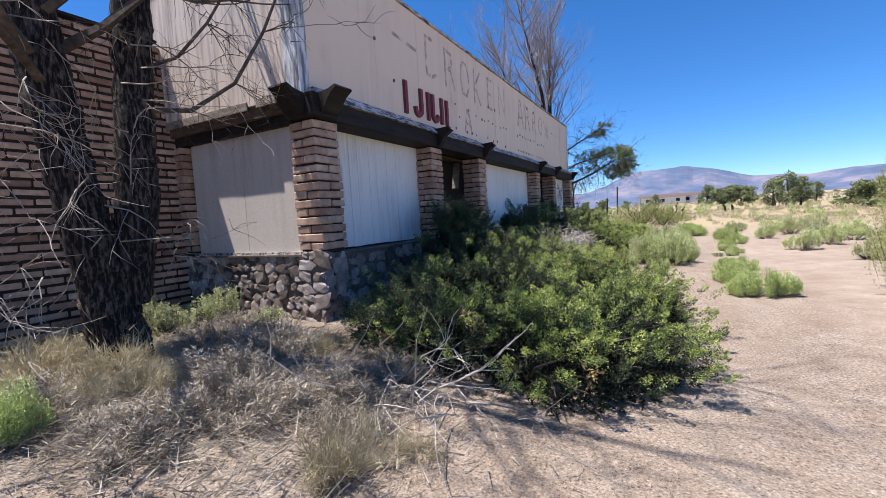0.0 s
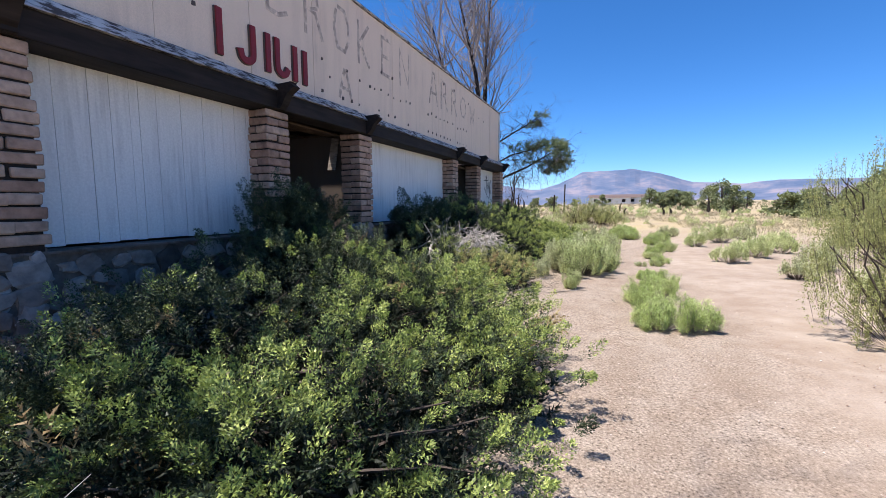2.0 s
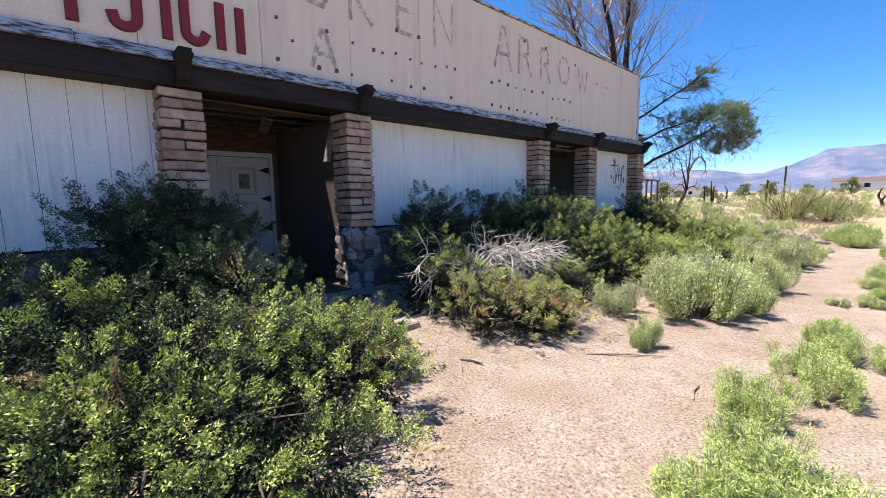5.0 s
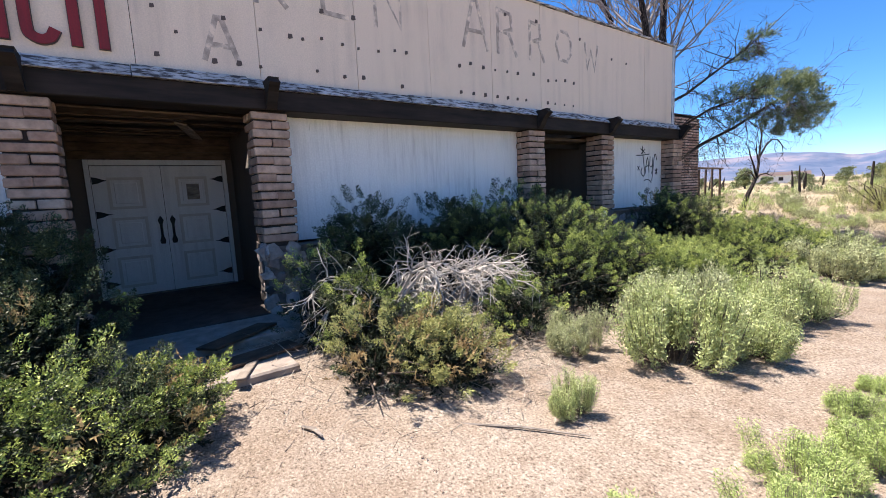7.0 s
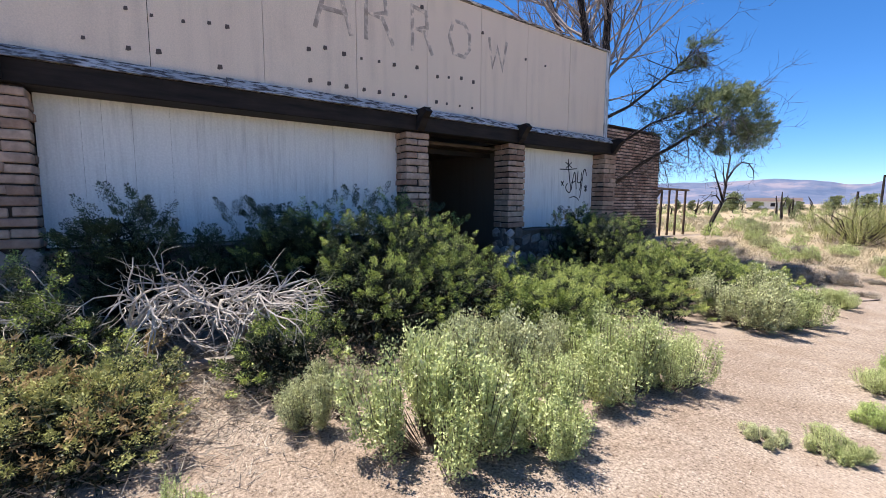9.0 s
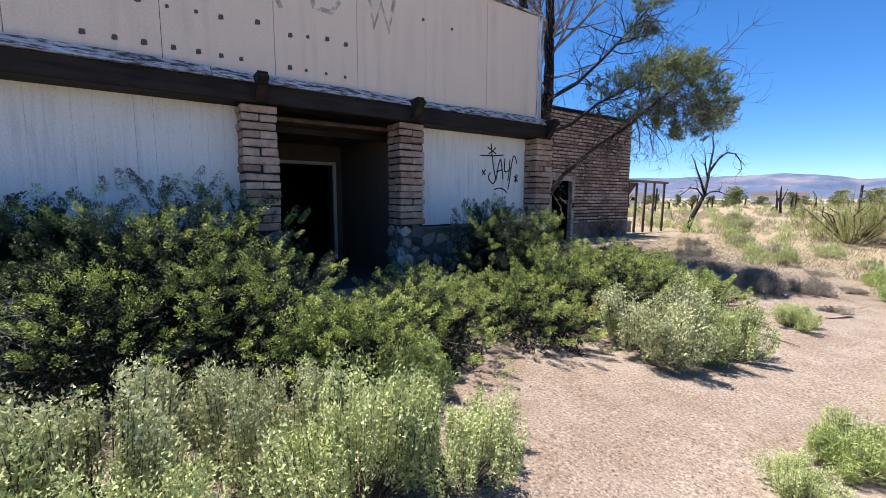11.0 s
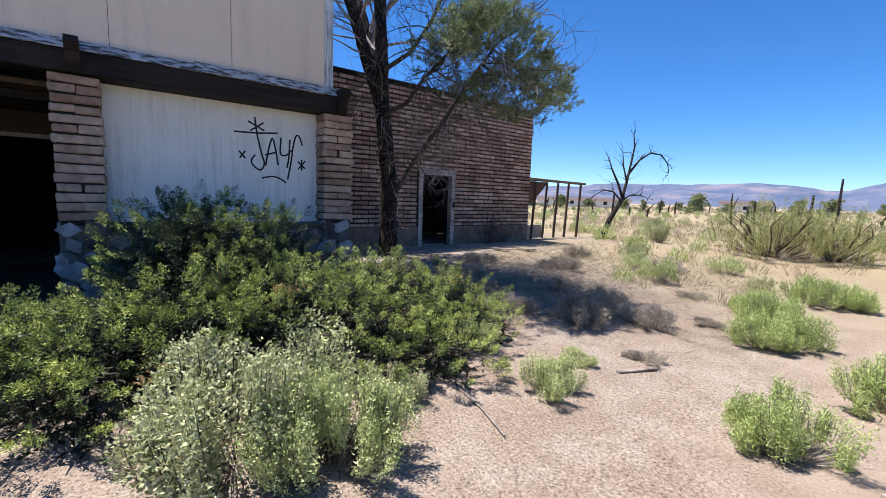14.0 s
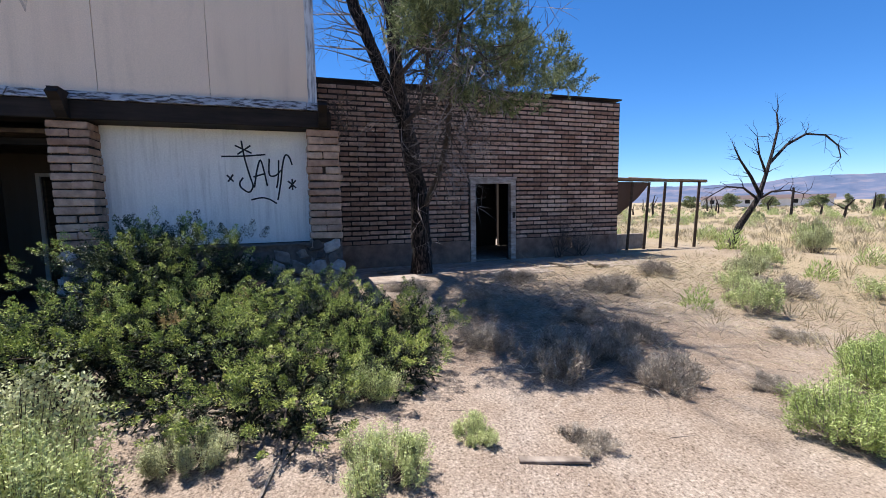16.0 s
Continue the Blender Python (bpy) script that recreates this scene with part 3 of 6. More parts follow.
# ---- stone base ----
base_bits = [((-4.42, 4.6, 0.0), (-4.12, 7.5, 1.17)), ((-4.42, 10.1, 0.0), (-4.12, 14.9, 1.17)), ((-4.42, 17.7, 0.0), (-4.12, 20.7, 1.17)), ((-7.12, 4.34, 0.0), (-4.3, 4.62, 1.17))]
for a, b in COLUMNS:
    base_bits.append(((-4.48, a + 0.02, 0.0), (-4.09, b - 0.02, 1.24)))
wall_stone = wall_boxes("wall_stone_base", base_bits, STONE_MORTAR, "rubble-stone base under the boarded bays")
stone_meshes = []
for k in range(9):
    bm = bmesh.new()
    bmesh.ops.create_icosphere(bm, subdivisions=2, radius=0.5)
    for v in bm.verts:
        n = v.co.normalized()
        cut = max(abs(n.x) * 0.8, abs(n.y + n.z * 0.4 * math.sin(k)) * 0.95, abs(n.z) * 0.95)
        v.co = Vector((v.co.x * 0.62, v.co.y * 1.06, v.co.z * 1.06)) * (0.8 / max(cut, 0.62)) * (0.95 + 0.3 * noise.noise(n * 1.7 + Vector((k * 3.1, 0, 0))) + random.uniform(-0.03, 0.03))
    bmesh.ops.translate(bm, verts=bm.verts, vec=(0, 0, 0))
    me = bpy.data.meshes.new("stone")
    bm.to_mesh(me)
    bm.free()
    me.materials.append(STONE)
    stone_meshes.append(me)


def stone_at(p, size, turn):
    ob = child("stone", random.choice(stone_meshes), wall_stone)
    ob.matrix_local = Matrix.Translation(p) @ Matrix.Rotation(turn, 4, "Z") @ Matrix.Rotation(random.uniform(-0.6, 0.6), 4, "X") @ Matrix.Diagonal((0.105, size * random.uniform(0.95, 1.45), size * random.uniform(0.75, 1.1), 1))


def stone_face(along, lo, hi, z0, z1, fixed, size):
    z = z0 + size * 0.45
    while z < z1 - size * 0.15:
        u = lo + random.uniform(0.0, size * 0.5)
        while u < hi:
            s = size * random.uniform(0.6, 1.45)
            zz = min(z + random.uniform(-0.04, 0.04), z1 - s * 0.42)
            stone_at((fixed, u, zz) if along == "y" else (u, fixed, zz), s, 0.0 if along == "y" else -math.pi / 2)
            u += s * 1.22
        z += size * 0.86


stone_face("y", 4.3, 7.5, 0.1, 1.2, -4.11, 0.2)
stone_face("y", 10.2, 14.8, 0.75, 1.2, -4.11, 0.23)
stone_face("y", 17.8, 20.5, 0.3, 1.2, -4.11, 0.23)
for a, b in COLUMNS:
    if a != 9.74:
        stone_face("y", a + 0.06, b, 0.2, 1.24, -4.08, 0.2)
    stone_face("x", -4.46, -4.1, 0.2, 1.24, a + 0.02, 0.18)
stone_face("y", 9.74, 10.2, 0.2, 1.24, -4.08, 0.2)
stone_face("x", -7.1, -4.1, 0.1, 1.2, 4.32, 0.16)
part("mortar_cap", box((-4.44, 4.3, 1.172), (-4.06, 7.5, 1.196)), STONE_MORTAR, wall_stone, "rough mortar cap")
part("mortar_cap", box((-4.44, 10.1, 1.172), (-4.06, 14.9, 1.196)), STONE_MORTAR, wall_stone, "rough mortar cap")
part("mortar_cap", box((-4.44, 17.7, 1.172), (-4.06, 20.7, 1.196)), STONE_MORTAR, wall_stone, "rough mortar cap")
part("mortar_cap", box((-7.1, 4.27, 1.172), (-4.45, 4.44, 1.196)), STONE_MORTAR, wall_stone, "rough mortar cap")

# ---- plants ----
rng = np.random.default_rng(7)


def unit(v):
    return v / np.maximum(np.linalg.norm(v, axis=-1, keepdims=True), 1e-6)


def kites(p, way, length, width, twist=None):
    """Leaf blades as four-cornered kites: foot, side, tip, side."""
    n = len(p)
    r = unit(rng.normal(size=(n, 3)) if twist is None else twist)
    side = unit(np.cross(way, r)) * (np.asarray(width).reshape(-1, 1) * 0.5)
    tip = p + way * np.asarray(length).reshape(-1, 1)
    mid = p + way * np.asarray(length).reshape(-1, 1) * 0.45
    return np.stack([p, mid + side, tip, mid - side], 1).reshape(-1, 3)


def blades(p, way, length, width, twist=None):
    """Small pointed leaflets, three corners each."""
    side = unit(np.cross(way, unit(rng.normal(size=p.shape) if twist is None else twist))) * (np.asarray(width).reshape(-1, 1) * 0.5)
    tip = p + way * np.asarray(length).reshape(-1, 1)
    return np.stack([p + side, tip, p - side], 1).reshape(-1, 3)


def sprays(p, way, reach, leaves, leaf, width):
    """Feathery sprays: a short shoot at each p along way, with leaflets to both sides."""
    n = len(p)
    flat = unit(np.cross(way, unit(rng.normal(size=(n, 3)))))
    out = []
    for k in range(leaves):
        u = (k + rng.random(n)) / leaves
        side = flat * (1 if k % 2 else -1) * rng.uniform(0.3, 0.9, (n, 1)) + rng.normal(scale=0.35, size=(n, 3))
        d = unit(way * rng.uniform(0.5, 1.0, (n, 1)) + side * (1.25 - 0.5 * u)[:, None])
        foot = p + way * (reach * u)[:, None]
        out.append(blades(foot, d, leaf * rng.uniform(0.6, 1.15, n) * (1.15 - 0.45 * u), width * rng.uniform(0.7, 1.2, n)))
    return np.concatenate(out)


def clusters(p, way, each, spread_by):
    """Several shoots round each branch tip."""
    q = np.repeat(p, each, 0) + rng.normal(scale=spread_by, size=(len(p) * each, 3))
    w = unit(np.repeat(way, each, 0) + rng.normal(scale=0.5, size=(len(p) * each, 3)) + np.array([0, 0, 0.12]))
    return q, w


def lobe_field(lobes):
    def field(x, y):
        h = np.zeros_like(x)
        for cx, cy, rx, ry, top in lobes:
            d = ((x - cx) / rx) ** 2 + ((y - cy) / ry) ** 2
            h = np.maximum(h, top * np.sqrt(np.clip(1 - d, 0, 1)))
        return h
    return field


def waves(p, length, seed):
    """A lumpy field between about -1 and 1, from crossing waves."""
    r = np.random.default_rng(seed)
    out = np.zeros(len(p))
    for _ in range(5):
        k = unit(r.normal(size=(1, 3)))[0] * 2 * math.pi / (length * r.uniform(0.8, 1.6))
        out += np.sin(p @ k + r.uniform(0, 6.28))
    return out / 2.6


def plumes(p, way, shoots, length, width):
    """Feathery branch ends: scaly shoots set close round an axis that bends upwards; returns foot, way and how far out each stands."""
    n = len(p)
    a = unit(np.cross(way, unit(rng.normal(size=(n, 3)))))
    b = np.cross(way, a)
    size = rng.uniform(0.65, 1.35, n)
    i = np.repeat(np.arange(n), shoots)
    u, ang = rng.random(len(i)) ** 0.8, rng.uniform(0, 2 * math.pi, len(i))
    radial = a[i] * np.cos(ang)[:, None] + b[i] * np.sin(ang)[:, None]
    radial[:, 2] *= 0.6
    thick = width * size[i] * (0.25 + 0.75 * np.sin(np.clip(0.12 + 0.88 * u, 0, 1) * math.pi) ** 0.8) * rng.uniform(0.2, 1.0, len(i))
    bend = np.array([0.0, 0.0, 1.0]) * (0.22 * length * size[i] * u * u)[:, None]
    q = p[i] + way[i] * (u * length * size[i])[:, None] + radial * thick[:, None] + bend
    w = unit(way[i] * 0.9 + radial * rng.uniform(0.35, 1.2, (len(i), 1)) + np.array([0, 0, 0.25]) * u[:, None] + rng.normal(scale=0.4, size=q.shape))
    return q, w, u


def juniper(name, lobes, count, label, mat=JUNIPER, tip=0.2, seed=1, dry=0.0, core=True, bright_bias=0.14):
    """A spreading juniper made of overlapping mounds (x, y, half widths, height above ground)."""
    global rng
    rng = np.random.default_rng(seed)
    cx, cy = lobes[0][0], lobes[0][1]
    base = (cx, cy, gz(cx, cy))
    ob = thing(name, label, "shrub", base)
    field = lobe_field(lobes)
    area = np.array([l[2] * l[3] + l[4] * (l[2] + l[3]) * 0.8 for l in lobes])
    count = int(count * 0.58)
    pick = rng.choice(len(lobes), count, p=area / area.sum())
    L = np.array(lobes)[pick]
    # points on each mound's shell, pushed in and out, gaps left by a slow noise
    d = unit(rng.normal(size=(count, 3)))
    d[:, 2] = np.abs(d[:, 2]) * 0.95 + 0.02
    d = unit(d)
    shell = rng.uniform(0.68, 0.98, count)
    lump = 1 + 0.13 * np.sin(d[:, 0] * 9 + L[:, 0] * 3) * np.sin(d[:, 1] * 8 + L[:, 1] * 5) + 0.1 * np.sin(d[:, 2] * 11 + d[:, 0] * 6)
    p = np.stack([L[:, 0] + d[:, 0] * L[:, 2] * shell * lump, L[:, 1] + d[:, 1] * L[:, 3] * shell * lump, d[:, 2] * L[:, 4] * shell * lump], 1)
    size = 0.5 * (L[:, 2] + L[:, 3])
    clump = waves(p, 0.34, seed) + 0.8 * waves(p, 0.75, seed + 5)
    p = p + d * (0.24 * clump * np.minimum(1.0, size))[:, None]
    p[:, 2] = np.minimum(p[:, 2], L[:, 4] * (0.8 + 0.12 * rng.random(count)))
    keep = (clump > -0.12 - 0.5 * (p[:, 2] < 0.4)) | (rng.random(count) < 0.06)
    keep &= p[:, 2] > field(p[:, 0], p[:, 1]) * 0.5 - 0.02
    keep &= p[:, 0] > -4.02
    keep &= (p[:, 2] > 0.06) & (field(p[:, 0], p[:, 1]) > 0.08)
    p, d, shell, clump = p[keep], d[keep], shell[keep], clump[keep]
    p[:, 2] += ground_z(p[:, 0], p[:, 1]) + 0.02
    out = np.stack([d[:, 0], d[:, 1], d[:, 2] * 0.6 + 0.16], 1)
    out[:, 0] += 0.2
    way = unit(out + rng.normal(scale=0.3, size=p.shape))
    way[:, 2] = np.maximum(way[:, 2], -0.15)
    way = unit(way)
    loc = p - np.array(base)
    ok = loc[:, 2] + base[2] + way[:, 2] * 0.1 > 0
    loc, way, clump = loc[ok], way[ok], clump[ok]
    if dry:
        browned = rng.random(len(loc)) < dry
        child("dry_foliage", tri_soup("dry_foliage", sprays(*clusters(loc[browned], way[browned], 9, 0.05), tip * 0.7, 12, 0.05, 0.016), 3, JUNIPER_DRY), ob, "browned dying sprays")
        loc, way, clump = loc[~browned], way[~browned], clump[~browned]
    outer = np.clip((loc[:, 0] + base[0] + 1.75) * 0.9, -1.0, 0.7)   # the wall side is coloured darker, for the building's shade
    # bright leaf on raised, outward plumes; hollows are painted as shaded
    lit_plume = clump + outer + bright_bias + rng.normal(scale=0.4, size=len(clump)) > -0.1
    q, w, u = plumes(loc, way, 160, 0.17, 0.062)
    # tips are new growth; the dark plume feet also stand for shade
    fresh = np.repeat(lit_plume, 160) & (u > 0.42)
    for name_, sel, m_, lab in (("foliage", fresh, mat, ""), ("old_foliage", ~fresh, JUNIPER_DARK, "dark sprays, older growth and shade in one colour")):
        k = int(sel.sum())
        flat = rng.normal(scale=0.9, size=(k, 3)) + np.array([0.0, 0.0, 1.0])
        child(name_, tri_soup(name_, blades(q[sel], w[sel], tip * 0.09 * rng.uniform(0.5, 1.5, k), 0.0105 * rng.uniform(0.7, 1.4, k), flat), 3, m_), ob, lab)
    verts, faces = [], []
    for l in lobes:
        foot = Vector((l[0] - 0.35 * l[2], l[1], gz(l[0], l[1]) - 0.03)) - Vector(base)
        for k in range(int(10 + 7 * l[2] * l[3])):
            u = rng.uniform(0, 2 * math.pi)
            r = rng.uniform(0.5, 0.95)
            h = l[4] * math.sqrt(1 - r * r) * 0.9
            end = Vector((l[0] + l[2] * r * math.cos(u), l[1] + l[3] * r * math.sin(u), 0)) - Vector(base)
            end.z = gz(end.x + base[0], end.y + base[1]) - base[2] + max(h, 0.06)
            mid = foot.lerp(end, 0.5) + Vector((rng.normal() * 0.08, rng.normal() * 0.08, 0.12 * l[4]))
            if end.x + base[0] > -4.0:
                tube([foot, mid, end], [0.022, 0.013, 0.004], 4, verts, faces)
    child("branch_mass", mesh_of("branch_mass", verts, faces, DARK_TWIG), ob, "bare grey-brown inner branches")["kind"] = "stuff"
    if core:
        # dense inner sprays; the shade between the plumes is in their near-black colour
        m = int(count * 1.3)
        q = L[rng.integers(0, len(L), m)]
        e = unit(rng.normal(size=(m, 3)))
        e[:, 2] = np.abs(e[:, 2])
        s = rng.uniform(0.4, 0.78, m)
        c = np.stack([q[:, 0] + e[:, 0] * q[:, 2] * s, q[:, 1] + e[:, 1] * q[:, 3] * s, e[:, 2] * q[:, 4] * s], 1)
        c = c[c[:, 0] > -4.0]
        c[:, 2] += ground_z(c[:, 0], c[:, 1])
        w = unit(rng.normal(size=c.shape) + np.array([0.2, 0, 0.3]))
        child("inner_foliage", tri_soup("inner_foliage", sprays(c - np.array(base), w, 0.16, 10, 0.07, 0.022), 3, INNER_SHADE), ob)
    return ob


def brush(name, label, mat, radius, height, stems, leaves, seed, leaf=0.03, width=0.008, twig=TWIG, fan=0.9, bare=0.35, group="", category="shrub"):
    """A fine-stemmed desert shrub: stems fan out from the foot, leaflets up their upper part."""
    global rng
    rng = np.random.default_rng(seed)
    ob = thing(name, label, category, (0, 0, 0), group)
    heads = 24
    head_az, head_lean, head_tall = rng.uniform(0, 2 * math.pi, heads), np.sqrt(rng.uniform(0.02, 1, heads)), rng.uniform(0.62, 1.15, heads)
    pick = rng.integers(0, heads, stems)
    hx = np.cos(head_az[pick]) * head_lean[pick] + rng.normal(scale=0.11, size=stems)
    hy = np.sin(head_az[pick]) * head_lean[pick] + rng.normal(scale=0.11, size=stems)
    az, lean = np.arctan2(hy, hx), np.minimum(np.hypot(hx, hy), 1.08) * fan
    foot = np.stack([np.cos(az) * radius * 0.25 * lean, np.sin(az) * radius * 0.25 * lean, np.full(stems, -0.02)], 1)
    lump = head_tall[pick] * (0.84 + 0.2 * rng.random(stems))
    tip = np.stack([np.cos(az) * radius * lean * lump, np.sin(az) * radius * lean * lump, height * lump * np.sqrt(np.clip(1.05 - 0.75 * lean ** 2, 0.05, 1))], 1)
    bow = np.stack([np.cos(az) * radius * 0.22 * lean, np.sin(az) * radius * 0.22 * lean, -0.1 * height * lean], 1)

    def along(u):
        u = np.asarray(u)[:, None]
        return foot[s] * (1 - u) + tip[s] * u + bow[s] * 4 * u * (1 - u)
    s = np.arange(stems)
    a, b, c = along(np.zeros(stems)), along(np.full(stems, 0.5)), along(np.ones(stems))
    child("stem_mass", tri_soup("stem_mass", np.concatenate([kites(a, unit(b - a), np.linalg.norm(b - a, axis=1) * 1.05, np.full(stems, 0.009)), kites(b, unit(c - b), np.linalg.norm(c - b, axis=1), np.full(stems, 0.006))]), 4, twig), ob, "thin woody stems")
    n = stems * leaves
    s = rng.integers(0, stems, n)
    u = bare + (1.0 - bare) * rng.random(n) ** 0.75
    p = along(u) + rng.normal(scale=0.016, size=(n, 3))
    d = unit(tip[s] - foot[s])
    way = unit(d * 0.6 + rng.normal(scale=0.6, size=(n, 3)) + np.array([0, 0, 0.3]))
    p[:, 2] = np.maximum(p[:, 2], 0.01)
    child("foliage", tri_soup("foliage", blades(p, way, leaf * rng.uniform(0.6, 1.4, n), width * rng.uniform(0.7, 1.3, n)), 3, mat), ob)
    return ob


def place(ob, x, y, scale=1.0, turn=0.0, tall=1.0, label=""):
    """A copy of a plant at a place on the ground."""
    c = copy_thing(ob, Matrix.Translation((x, y, gz(x, y) - 0.01)) @ Matrix.Rotation(turn, 4, "Z"))
    c.scale = (scale, scale, scale * tall)
    if label:
        c["label"] = label
    return c


def put(ob, x, y, turn=0.0, scale=1.0, tall=1.0):
    ob.matrix_basis = Matrix.Translation((x, y, gz(x, y) - 0.01)) @ Matrix.Rotation(turn, 4, "Z") @ Matrix.Diagonal((scale, scale, scale * tall, 1))
    return ob


# junipers along the front of the building
juniper("spreading_juniper", [(-1.9, 5.0, 1.6, 1.5, 0.85), (-0.75, 4.4, 1.0, 1.25, 0.74), (-0.45, 5.7, 0.95, 1.1, 0.7), (-0.35, 4.25, 0.75, 0.8, 0.5), (-1.3, 6.6, 1.4, 1.2, 0.95), (-2.5, 6.4, 1.2, 1.35, 1.12),
                              (-1.5, 7.8, 0.9, 0.85, 0.75), (-2.6, 7.5, 1.0, 0.75, 1.1), (-0.7, 7.0, 0.75, 0.9, 0.5), (-0.9, 3.7, 0.85, 0.75, 0.62), (-3.0, 5.1, 0.8, 0.8, 0.5), (-2.5, 4.2, 0.95, 0.75, 0.6), (-1.7, 3.75, 0.9, 0.65, 0.64), (-2.75, 3.9, 0.7, 0.5, 0.42)], 8700,
        "large spreading green juniper with bright yellow-green tips", seed=11, dry=0.012, bright_bias=-0.6)
juniper("upright_juniper", [(-3.45, 6.95, 0.5, 0.6, 1.75), (-3.35, 7.6, 0.5, 0.45, 1.5)], 2800, "dark upright juniper against the white siding", JUNIPER_DARK, seed=12)
juniper("juniper", [(-1.9, 8.3, 0.6, 0.5, 0.45)], 460, "low juniper beside the entrance slab", seed=13, dry=0.1)
juniper("juniper", [(-2.75, 10.15, 0.6, 0.6, 1.0), (-2.4, 10.4, 0.55, 0.6, 0.75)], 700, "bushy green juniper in front of a block column", JUNIPER, seed=14)
juniper("juniper", [(-1.55, 10.2, 0.65, 0.6, 0.55), (-1.25, 10.7, 0.5, 0.5, 0.48), (-1.7, 10.8, 0.5, 0.5, 0.48)], 900, "low yellow-green juniper with browned patches", JUNIPER_PALE, seed=15, dry=0.1)
juniper("upright_juniper", [(-3.5, 11.0, 0.5, 0.6, 1.65), (-3.6, 11.9, 0.4, 0.6, 1.15), (-3.6, 12.6, 0.4, 0.6, 1.55)], 3000, "dark upright juniper against the white siding", JUNIPER_DARK, seed=16)
juniper("juniper", [(-1.75, 12.1, 0.45, 0.55, 0.55)], 300, "small low juniper at the edge of the gravel", seed=17)
juniper("spreading_juniper", [(-2.7, 13.8, 1.25, 1.25, 1.45), (-3.3, 14.5, 0.7, 0.9, 1.7), (-2.0, 13.3, 0.9, 0.9, 1.0), (-2.0, 14.6, 1.0, 0.9, 1.1), (-3.5, 12.9, 0.5, 0.8, 1.5), (-3.6, 13.8, 0.4, 0.7, 1.75)], 4800,
        "tall spreading green juniper screening a block column", seed=18)
juniper("juniper", [(-1.6, 16.0, 1.1, 0.9, 0.55), (-2.2, 16.5, 0.9, 0.8, 0.5), (-1.3, 15.2, 0.8, 0.7, 0.6)], 2400, "low spreading juniper before the open doorway", seed=19)
juniper("spreading_juniper", [(-2.8, 18.7, 1.1, 1.1, 1.3), (-3.3, 18.5, 0.6, 0.75, 1.42), (-2.9, 19.4, 0.9, 0.8, 1.28), (-1.8, 18.3, 1.2, 1.1, 0.8), (-1.4, 17.5, 1.1, 0.75, 0.5), (-1.5, 19.4, 1.2, 0.9, 0.75),
                              (-0.8, 20.2, 1.0, 0.75, 0.5), (-2.0, 20.6, 1.0, 0.7, 0.75), (-2.0, 21.5, 0.9, 0.75, 0.55), (-1.2, 21.2, 0.8, 0.65, 0.45)], 7000, "wide green juniper under the sprayed siding", seed=20, dry=0.01)

# fine brush
rab = [brush("rabbitbrush", "grey-green rabbitbrush with pale feathery tips", SAGE, 0.62, 0.85, 330, 66, 31, 0.024, 0.0145, DARK_TWIG, bare=0.3, group="brush by the building"),
       brush("rabbitbrush", "grey-green rabbitbrush with pale feathery tips", SAGE, 0.6, 0.8, 330, 66, 32, 0.024, 0.0145, DARK_TWIG, bare=0.3, group="brush by the building"),
       brush("sagebrush", "silvery grey sagebrush with woody stems", SAGE_GREY, 0.6, 0.8, 330, 66, 33, 0.023, 0.0145, DARK_TWIG, bare=0.34, group="brush by the building"),
       brush("green_brush", "fresh green broom-like brush", GREEN_BRUSH, 0.5, 0.55, 340, 40, 34, 0.034, 0.008, group="brush on the track")]
far_rab = [brush("rabbitbrush", "grey-green rabbitbrush with pale feathery tips", SAGE, 0.62, 0.85, 200, 30, 35, 0.036, 0.02, bare=0.45, group="brush on the flat"),
           brush("rabbitbrush", "grey-green rabbitbrush with pale feathery tips", SAGE, 0.6, 0.8, 200, 30, 36, 0.036, 0.02, bare=0.45, group="brush on the flat"),
           brush("sagebrush", "silvery grey sagebrush with woody stems", SAGE_GREY, 0.6, 0.8, 200, 30, 37, 0.035, 0.02, DARK_TWIG, bare=0.45, group="brush on the flat")]
put(far_rab[0], 5.6, 19.5, 0.3, 1.0, 0.8)
put(far_rab[1], 6.2, 21.5, 1.3, 1.1, 0.7)
put(far_rab[2], 5.9, 25.0, 2.3, 1.1, 0.8)
put(rab[0], -0.15, 12.75, 0.3, 1.1)
put(rab[1], 0.15, 14.6, 1.3, 0.95)
put(rab[2], -0.55, 13.35, 2.0, 1.12)
put(rab[3], 1.5, 8.75, 0.4, 1.0, 0.75)
for k, x, y, s, r, h in ((1, 0.25, 13.5, 0.85, 2, 0.9), (0, 0.35, 15.2, 0.8, 4, 0.85), (2, -0.6, 14.2, 0.9, 1, 1.05), (2, -0.12, 18.4, 1.35, 3, 0.8), (0, 0.3, 18.85, 0.9, 1, 0.9), 
                         (1, -0.75, 20.9, 0.7, 1, 0.6), (2, -0.2, 19.6, 0.55, 5, 0.7), (0, 0.45, 20.85, 0.55, 1.5, 0.75), (2, -1.0, 12.2, 0.7, 2.4, 0.9)):
    place(rab[k], x, y, s, r, h)
